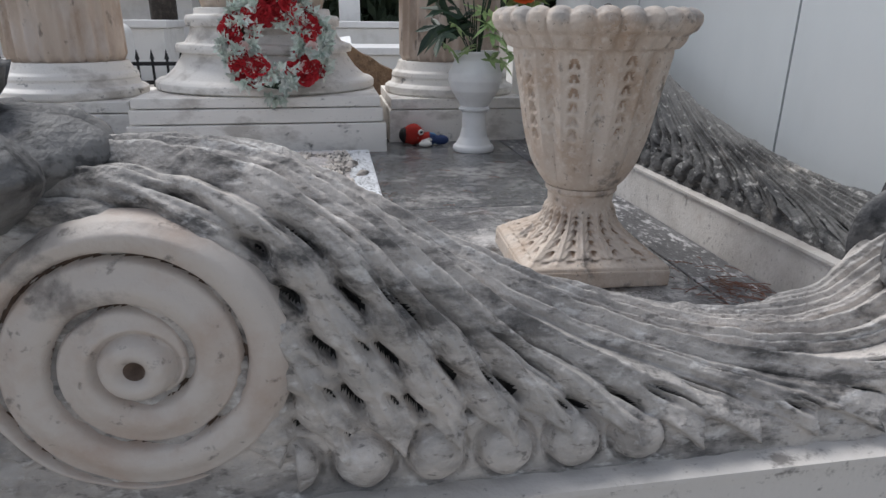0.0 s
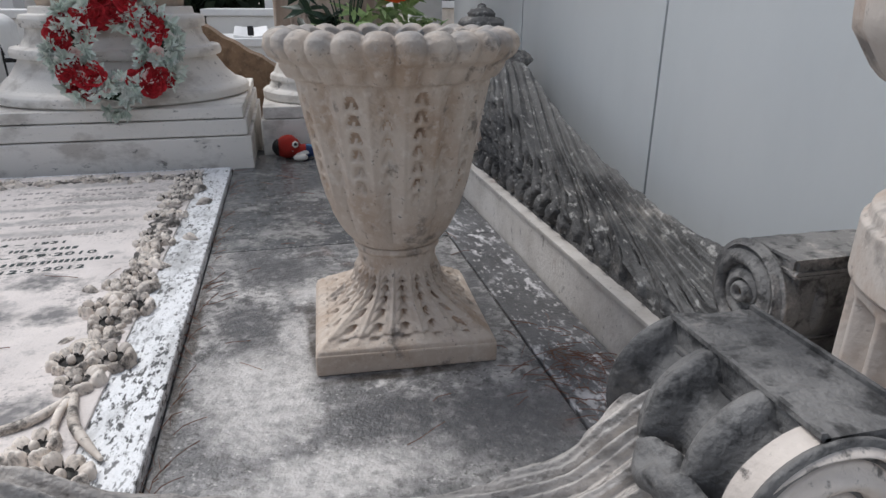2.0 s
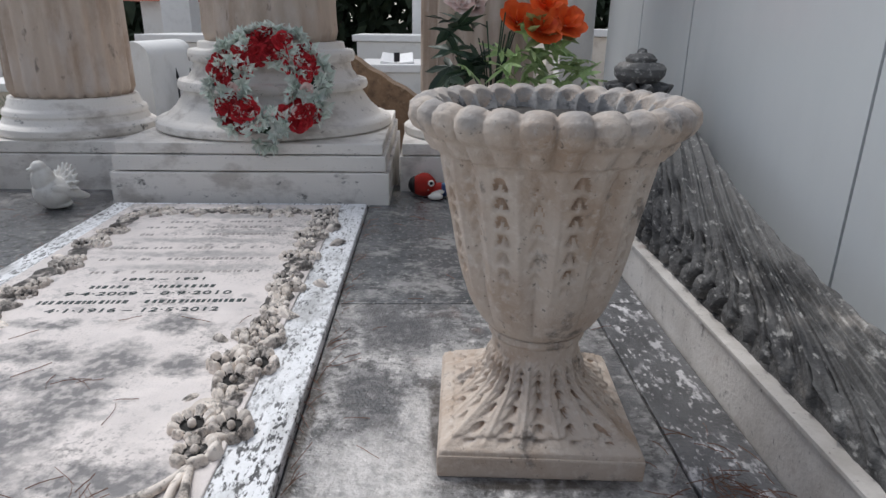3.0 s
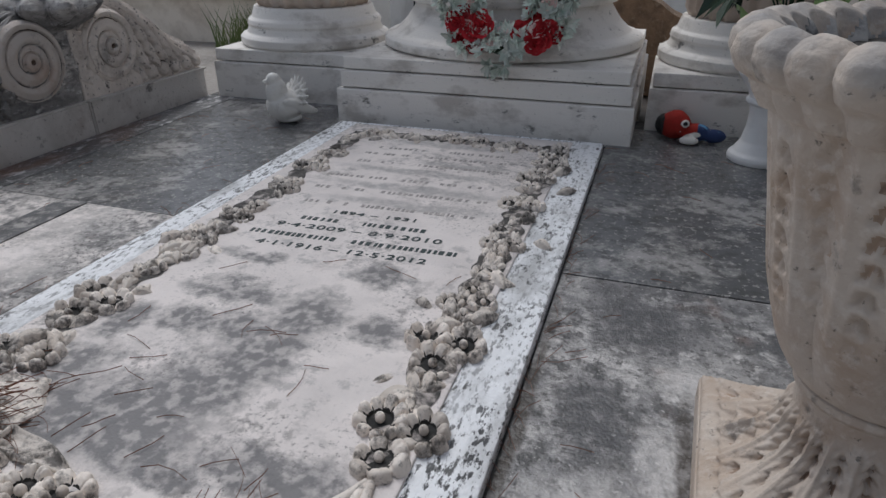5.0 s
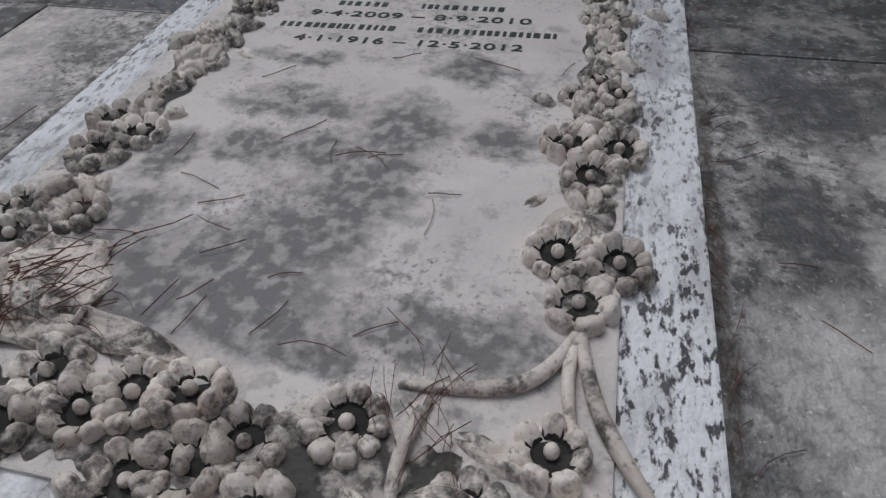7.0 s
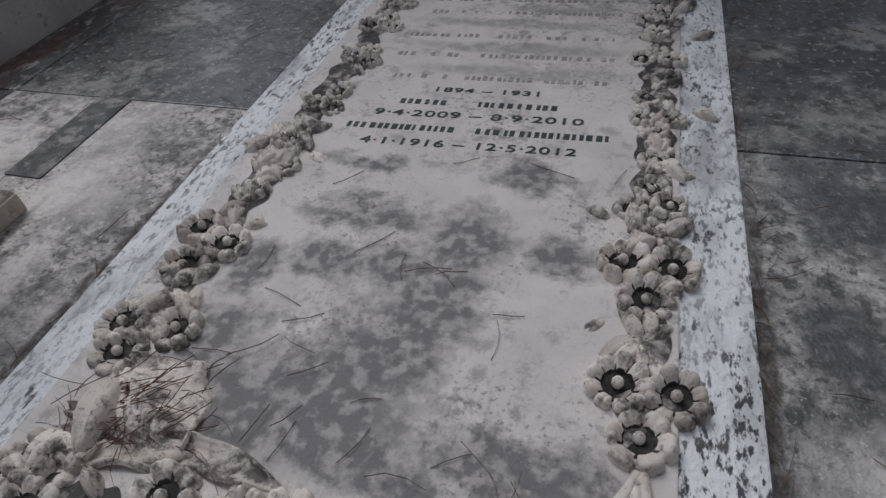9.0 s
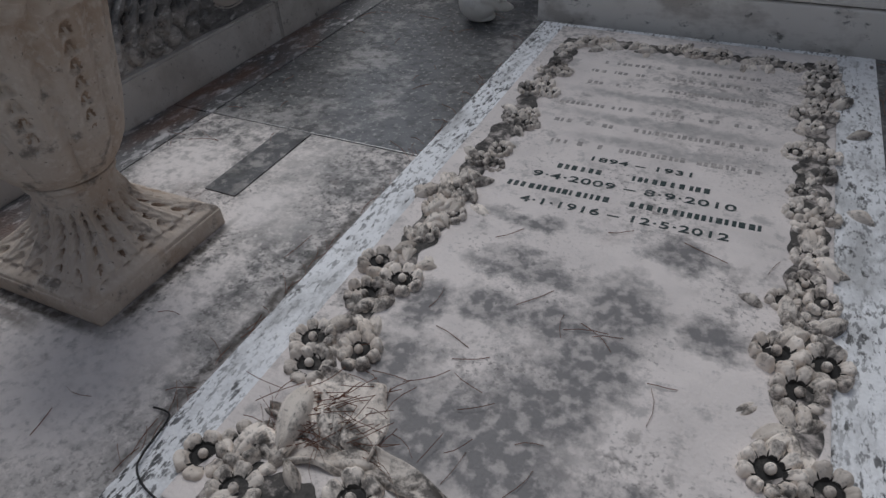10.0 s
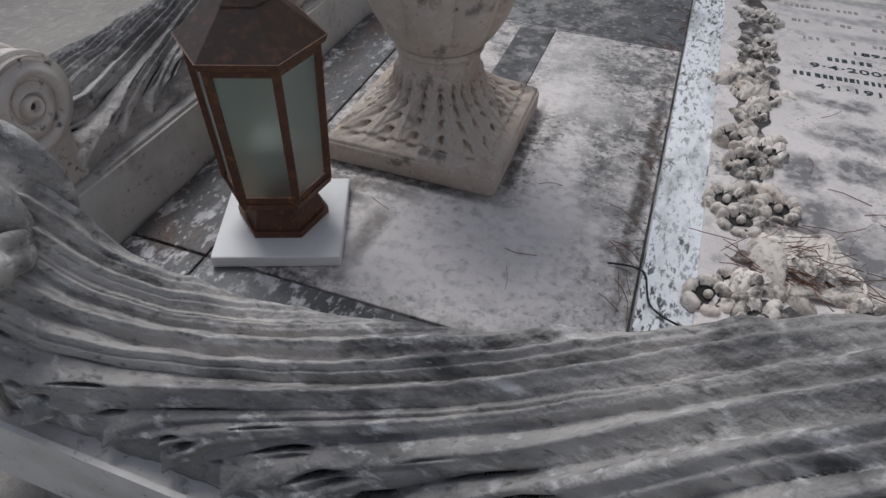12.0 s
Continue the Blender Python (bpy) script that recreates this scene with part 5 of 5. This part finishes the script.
# ---- doll and dove ----
def soft(bm, c, r, seed, squash=(1, 1, 1), m=None):
    made = bmesh.ops.create_icosphere(bm, subdivisions=3, radius=1)["verts"]
    for v in made:
        p = Vector((v.co.x * r * squash[0], v.co.y * r * squash[1], v.co.z * r * squash[2]))
        v.co = p * (1 + 0.06 * noise.noise(v.co * 2.2 + Vector((seed, 0, 0)))) + Vector(c)


def melded(name, bm, voxel):
    """One closed skin over overlapping forms."""
    bmesh.ops.recalc_face_normals(bm, faces=bm.faces[:])
    rough = bpy.data.meshes.new(name)
    bm.to_mesh(rough)
    bm.free()
    tmp = bpy.data.objects.new("tmp", rough)
    scene.collection.objects.link(tmp)
    mod = tmp.modifiers.new("skin", "REMESH")
    mod.mode, mod.voxel_size = "VOXEL", voxel
    mesh = bpy.data.meshes.new_from_object(tmp.evaluated_get(bpy.context.evaluated_depsgraph_get()))
    bpy.data.objects.remove(tmp)
    mesh.name = name
    for p in mesh.polygons:
        p.use_smooth = True
    return mesh


def doll():
    bm = bmesh.new()
    soft(bm, (0.655, 0.42, 0.058), 0.056, 1, (1.05, 1, 1))
    soft(bm, (0.735, 0.41, 0.035), 0.045, 2, (1.2, 0.9, 0.75))
    soft(bm, (0.8, 0.4, 0.028), 0.035, 3, (1.3, 0.8, 0.75))
    soft(bm, (0.71, 0.345, 0.018), 0.02, 4, (1.8, 1, 0.8))
    soft(bm, (0.71, 0.375, 0.02), 0.02, 8, (1.2, 1.2, 0.8))
    soft(bm, (0.615, 0.44, 0.05), 0.045, 5, (0.8, 0.9, 0.95))
    soft(bm, (0.69, 0.375, 0.075), 0.017, 6)
    mesh = melded("doll", bm, 0.004)
    mesh.materials.clear()
    for m in (M_TOYRED, M_TOYBLUE, M_DOVE, M_IRON):
        mesh.materials.append(m)
    for p in mesh.polygons:
        c = p.center
        eye = (c - Vector((0.69, 0.36, 0.078))).length
        if eye < 0.017:
            p.material_index = 3 if eye < 0.008 else 2
        elif c.y < 0.372 and c.x > 0.675 and c.z < 0.045:
            p.material_index = 2
        elif c.x > 0.74:
            p.material_index = 1
        elif c.x < 0.612:
            p.material_index = 3
    mesh.transform(Matrix.Translation((0.66, 0.42, 0)) @ Matrix.Scale(0.82, 4) @ Matrix.Translation((-0.66, -0.42, 0)))
    tagged(new("doll", mesh), "red and dark blue plush doll lying on its side", "doll")


doll()


def dove():
    bm = bmesh.new()
    soft(bm, (-0.01, 0, 0.055), 0.068, 1, (0.85, 0.85, 0.8))
    soft(bm, (-0.032, 0, 0.1), 0.044, 2, (0.8, 0.8, 1.15))
    soft(bm, (-0.04, 0, 0.143), 0.025, 3, (0.95, 0.9, 0.85))
    soft(bm, (-0.066, 0, 0.14), 0.009, 4, (1.5, 0.8, 0.8))
    soft(bm, (0, 0, 0.012), 0.045, 5, (1, 1, 0.28))
    for row, (count, reach, back) in enumerate(((11, 0.082, 0.0), (9, 0.066, -0.014))):
        for k in range(count):
            a = math.radians(-88 + 176 * k / (count - 1))
            m = Matrix.Translation((0.03 + back, 0, 0.065)) @ Matrix.Rotation(0.32, 4, "Y") @ Matrix.Rotation(a, 4, "X")
            for v in bmesh.ops.create_icosphere(bm, subdivisions=2, radius=1)["verts"]:
                v.co = m @ Vector((0.009 * v.co.x, 0.012 * v.co.y * (1 - 0.35 * v.co.z), 0.3 * reach + 0.75 * reach * v.co.z))
    for sy in (-1, 1):
        for k in range(4):
            for v in bmesh.ops.create_icosphere(bm, subdivisions=2, radius=1)["verts"]:
                v.co = Matrix.Translation((0.004 + 0.012 * k, sy * 0.05, 0.066 - 0.008 * k)) @ Matrix.Rotation(0.3, 4, "Y") @ Vector((0.048 * v.co.x, 0.011 * v.co.y, 0.015 * v.co.z))
    mesh = melded("dove_figurine", bm, 0.0032)
    mesh.materials.clear()
    mesh.materials.append(M_DOVE)
    ob = new("dove_figurine", mesh)
    ob.matrix_basis = pose(-0.66, 0.235, 0.0, 0, 0, 60) @ Matrix.Scale(1.08, 4)
    tagged(ob, "white ceramic dove figurine with a fanned tail", "figurine")


dove()


# ---- distance ----
def block(name, x0, x1, y0, y1, z0, z1, mat, label, category, bevel=0.02):
    bm = bmesh.new()
    box(bm, x0, x1, y0, y1, z0, z1, bevel)
    return tagged(part(name, bm, mat), label, category)


def neighbours():
    # the tomb beside the enclosure: low plastered wall, scroll and coping
    root = thing("neighbour_tomb", "beige plastered neighbouring tomb with a white coping", "tomb")
    bm = bmesh.new()
    box(bm, -5.2, -1.75, 2.3, 2.65, -0.12, 0.186, 0.01)
    part("low_wall", bm, M_BEIGE, root)
    bm = bmesh.new()
    box(bm, -5.25, -1.7, 2.24, 2.7, 0.19, 0.245, 0.01)
    part("coping", bm, M_STUCCO, root, "white painted coping")
    bm = bmesh.new()
    box(bm, -5.2, -3.45, 2.72, 3.3, -0.12, 1.4, 0.03)
    part("body", bm, M_BEIGE, root)
    for k in range(3):
        prof = [(0.5, 0.02), (0.5, 0.3 - 0.05 * k), (0.62, 0.31 - 0.05 * k), (0.74, 0.24 - 0.04 * k), (0.8, 0.14), (0.82, 0.02)]
        ob = finish("scroll", lathe("scroll", prof, 40, 30), M_BEIGE if k else M_STUCCO, root)
        ob.matrix_basis = pose(-3.2 + 0.2 * k, 2.95, -0.26)
    # rounded white headstone
    bm = bmesh.new()
    n = 24
    ring0 = [(0.125, 0), (0.125, 0.53)] + [(0.125 * math.cos(a), 0.53 + 0.11 * math.sin(a)) for a in np.linspace(0, math.pi, n)][1:-1] + [(-0.125, 0.53), (-0.125, 0)]
    lo = [bm.verts.new((x, 0, z)) for x, z in ring0]
    hi = [bm.verts.new((x, 0.9, z)) for x, z in ring0]
    bm.faces.new(lo)
    bm.faces.new(hi[::-1])
    for i in range(len(lo)):
        bm.faces.new((lo[i], hi[i], hi[(i + 1) % len(lo)], lo[(i + 1) % len(lo)]))
    ob = part("headstone", bm, M_STUCCO, smooth=False)
    ob.matrix_basis = pose(-1.5, 2.9, -0.15)
    tagged(ob, "white plastered round-topped headstone", "headstone")
    # grass tuft behind the left console
    rnd = random.Random(3)
    bm = bmesh.new()
    for k in range(420):
        x, y = rnd.gauss(-1.75, 0.17), rnd.gauss(1.9, 0.1)
        h, a, w = rnd.uniform(0.16, 0.36), rnd.uniform(0, 6.28), 0.006
        dx, dy = 0.12 * math.cos(a), 0.12 * math.sin(a)
        v = [bm.verts.new(p) for p in ((x - w, y, -0.12), (x + w, y, -0.12), (x + w * 0.6 + dx * 0.4, y + dy * 0.4, -0.12 + h * 0.6), (x - w * 0.6 + dx * 0.4, y + dy * 0.4, -0.12 + h * 0.6), (x + dx, y + dy, -0.12 + h))]
        bm.faces.new(v[:4])
        bm.faces.new((v[3], v[2], v[4]))
    tagged(part("grass_tuft", bm, M_GRASS), "tuft of green grass growing behind the marble console", "grass", kind="stuff")
    # iron fence
    fence = thing("iron_fence", "black iron grave fence with spear heads", "fence")
    for z in (0.0, 0.15):
        bm = bmesh.new()
        box(bm, -3.2, 0.3, 3.38, 3.41, z, z + 0.03)
        part("bar", bm, M_IRON, fence)
    for k in range(30):
        x = -3.1 + 0.115 * k
        bm = bmesh.new()
        hexa(bm, 0.011, 0.011, -0.12, 0.2, 6)
        hexa(bm, 0.02, 0.001, 0.2, 0.28, 6)
        ob = part("picket", bm, M_IRON, fence)
        ob.matrix_basis = pose(x, 3.395, 0)
    # white tombs further off
    far = [(0.0, 1.4, 4.6, 5.6, 0.25, M_STUCCO), (-0.2, 1.8, 6.2, 7.2, 0.5, M_STUCCO), (-2.3, -1.4, 5.0, 6.0, 0.5, M_STUCCO), (-4.6, -3.2, 5.2, 6.4, 0.75, M_STUCCO), (-0.9, -0.5, 5.4, 5.9, 0.6, M_WHITE),
           (2.0, 3.2, 5.4, 6.4, 0.6, M_BEIGE), (-3.0, -2.6, 7.4, 7.8, 1.5, M_WHITE), (0.45, 0.75, 7.6, 7.9, 1.45, M_WHITE)]
    for x0, x1, y0, y1, h, mat in far:
        root = thing("far_tomb", "white marble box tomb in the row behind", "tomb", group="white tombs behind")
        bm = bmesh.new()
        box(bm, x0, x1, y0, y1, -0.12, h - 0.08, 0.015)
        part("chest", bm, mat, root)
        bm = bmesh.new()
        box(bm, x0 - 0.05, x1 + 0.05, y0 - 0.05, y1 + 0.05, h - 0.076, h, 0.012)
        part("lid", bm, M_WHITE, root)
    # the open marble book
    book = thing("marble_book", "open white marble book lying on a tomb lid", "book", pose(0.36, 4.8, 0.25))
    for sx in (-1, 1):
        bm = bmesh.new()
        box(bm, 0.01, 0.17, -0.1, 0.1, 0, 0.05, 0.008)
        ob = part("page_block", bm, M_WHITE, book)
        ob.matrix_basis = Matrix.Diagonal((sx, 1, 1, 1)) @ pose(0, 0, 0, 25, -8, 0)
    bm = bmesh.new()
    box(bm, -0.03, 0.03, -0.13, -0.115, 0.02, 0.11, 0.01)
    part("photo_plate", bm, M_IRON, book, "small dark oval plate")
    # red roofed grave house
    house = thing("grave_house", "white grave house with a red tiled roof", "tomb")
    bm = bmesh.new()
    box(bm, -3.6, -1.7, 8.2, 9.6, -0.12, 0.9, 0.01)
    part("wall", bm, M_STUCCO, house)
    bm = bmesh.new()
    v = [bm.verts.new(p) for p in ((-3.8, 8.0, 0.9), (-1.5, 8.0, 0.9), (-1.5, 9.8, 0.9), (-3.8, 9.8, 0.9), (-3.8, 8.9, 1.25), (-1.5, 8.9, 1.25))]
    for f in ((0, 1, 5, 4), (2, 3, 4, 5), (0, 4, 3), (1, 2, 5), (0, 3, 2, 1)):
        bm.faces.new([v[i] for i in f])
    part("roof", bm, M_ROOF, house)
    # the brown stone ramp behind the monument
    bm = bmesh.new()
    nx = 40
    for i in range(nx + 1):
        k = i / nx
        x, top = 0.15 + 0.66 * k, 0.56 - 0.4 * k ** 0.9 + 0.004 * math.sin(34 * k)
        for y in (1.45, 1.65):
            bm.verts.new((x, y, -0.1))
            bm.verts.new((x, y, top))
    bm.verts.ensure_lookup_table()
    for i in range(nx):
        a, b = 4 * i, 4 * i + 4
        for q in ((a, b, b + 1, a + 1), (a + 2, a + 3, b + 3, b + 2), (a + 1, b + 1, b + 3, a + 3)):
            bm.faces.new([bm.verts[j] for j in q])
    bm.faces.new([bm.verts[j] for j in (0, 1, 3, 2)])
    bm.faces.new([bm.verts[j] for j in (4 * nx, 4 * nx + 2, 4 * nx + 3, 4 * nx + 1)])
    tagged(part("stone_ramp", bm, M_BROWN), "brown weathered carved stone scroll behind the pedestal", "console")
    # pale post beside the marble wall
    block("pale_post", 1.3, 1.46, 1.16, 1.3, -0.12, 2.4, M_STUCCO, "pale smooth stone post beside the marble wall", "post", 0.01)


M_GRASS = material("grass_blade", (0.09, 0.13, 0.04), 0.6, [((0.2, 0.22, 0.08), 8, 4, 0.45, 0.65, 0.8)], None)
M_BROWN = material("brown_weathered_stone", (0.22, 0.15, 0.1), 0.85, [((0.1, 0.07, 0.05), 18, 7, 0.45, 0.65, 0.8), ((0.36, 0.28, 0.21), 40, 6, 0.55, 0.7, 0.6)], (60, 0.01))
neighbours()


def tree(x, y, height, spread, seed):
    rnd = random.Random(seed)
    root = thing("cypress_tree", "dark evergreen tree behind the graves", "tree", pose(x, y, -0.12), group="dark trees behind the graves")
    cord("trunk", [(0, 0, 0), (0.05, 0.02, height * 0.3), (0.0, 0.06, height * 0.6), (0.03, 0, height * 0.95)], 0.14, M_BARK, root, taper=[1.3, 1, 0.7, 0.2])
    pts, faces = [], []
    for k in range(4200):
        h = rnd.uniform(0.02, 1.0)
        a = rnd.uniform(0, 6.28)
        r = spread * (1.05 - 0.55 * h) * math.sqrt(rnd.random()) * (0.75 + 0.35 * math.sin(3 * a + 7 * h + seed))
        c = Vector((r * math.cos(a), r * math.sin(a), h * height + rnd.uniform(-0.15, 0.15)))
        m = Euler((rnd.uniform(0, 6.28), rnd.uniform(0, 6.28), rnd.uniform(0, 6.28))).to_matrix()
        s = rnd.uniform(0.12, 0.32)
        b = len(pts)
        for p in ((-s, 0, 0), (0, -s * 0.35, 0.02), (s, 0, 0), (0, s * 0.35, -0.02)):
            pts.append(tuple(c + m @ Vector(p)))
        faces.append((b, b + 1, b + 2, b + 3))
    mesh = bpy.data.meshes.new("crown")
    mesh.from_pydata(pts, [], faces)
    finish("crown", mesh, M_CROWN, root, smooth=False)


for i, (x, y, h, sp) in enumerate(((-6.0, 12.0, 6.5, 1.9), (-3.4, 11.0, 6.0, 1.8), (-1.2, 12.2, 7.0, 1.9), (0.9, 11.2, 6.2, 1.8), (3.0, 12.0, 6.6, 1.9), (-8.5, 11.5, 6.0, 2.0), (5.2, 11.4, 6.0, 1.9))):
    tree(x, y, h, sp, i + 2)
cord("bare_trunk", [(-1.75, 6.6, -0.12), (-1.72, 6.6, 1.2), (-1.8, 6.62, 3.0)], 0.16, M_BARK, None)["label"] = "dark bare tree trunk standing among the graves"


# ---- litter ----
def needles():
    rnd = random.Random(12)
    bm = bmesh.new()

    def needle(x, y, z, L, a):
        bend = rnd.uniform(-0.5, 0.5)
        w = 0.00034
        pts = []
        for k in range(4):
            f = k / 3
            pts.append((x + L * f * math.cos(a + bend * f), y + L * f * math.sin(a + bend * f), z + 0.004 * math.sin(math.pi * f) * rnd.random()))
        nx, ny = -math.sin(a) * w, math.cos(a) * w
        rows = [(bm.verts.new((p[0] + nx, p[1] + ny, p[2])), bm.verts.new((p[0], p[1], p[2] + 0.0014)), bm.verts.new((p[0] - nx, p[1] - ny, p[2]))) for p in pts]
        for r, q in zip(rows, rows[1:]):
            bm.faces.new((r[0], q[0], q[1], r[1]))
            bm.faces.new((r[1], q[1], q[2], r[2]))
    for k in range(20):
        needle(rnd.uniform(-0.25, 0.27), rnd.triangular(-1.33, -0.6, -1.25), SLAB_TOP + 0.004, rnd.uniform(0.04, 0.08), rnd.gauss(0.3, 0.9))
    for k in range(28):
        a = rnd.gauss(0.35, 0.7)
        needle(rnd.gauss(-0.2, 0.1), rnd.gauss(-1.27, 0.06), SLAB_TOP + rnd.uniform(0.004, 0.012), rnd.uniform(0.03, 0.07), a)
    for k in range(70):
        needle(rnd.gauss(-0.25, 0.045), rnd.gauss(-1.3, 0.022), SLAB_TOP + rnd.uniform(0.008, 0.018), rnd.uniform(0.03, 0.07), rnd.gauss(0.5, 0.6))
    for k in range(30):
        needle(rnd.gauss(0.2, 0.02), rnd.gauss(-1.37, 0.04), SLAB_TOP + rnd.uniform(0.006, 0.024), rnd.uniform(0.03, 0.07), rnd.gauss(1.7, 0.5))
    for k in range(150):
        sx = rnd.choice((-1, 1))
        needle(sx * rnd.uniform(0.455, 0.475), rnd.uniform(-1.5, 0.1), 0.002, rnd.uniform(0.03, 0.07), rnd.gauss(1.57, 0.5))
    for k in range(60):
        sx = rnd.choice((-1, 1))
        needle(sx * rnd.uniform(0.5, 1.18), rnd.uniform(-1.5, 0.3), 0.002, rnd.uniform(0.03, 0.08), rnd.uniform(0, 6.28))
    for k in range(120):
        needle(rnd.gauss(1.12, 0.04), rnd.gauss(-1.3, 0.08), 0.003, rnd.uniform(0.02, 0.06), rnd.uniform(0, 6.28))
    tagged(part("pine_needles", bm, M_NEEDLE), "dry brown pine needles scattered over the marble", "pine needles", kind="stuff")


needles()
tagged(cord("black_cord", [(-0.5, -1.355, 0.004), (-0.47, -1.35, 0.006), (-0.445, -1.375, 0.025), (-0.44, -1.42, 0.026), (-0.43, -1.45, 0.026), (-0.37, -1.47, 0.026), (-0.3, -1.47, 0.027)], 0.0015, M_IRON), "thin black cord lying across the slab corner", "cord")

grimy_ground()
garlands()
ribbons()
inscription()
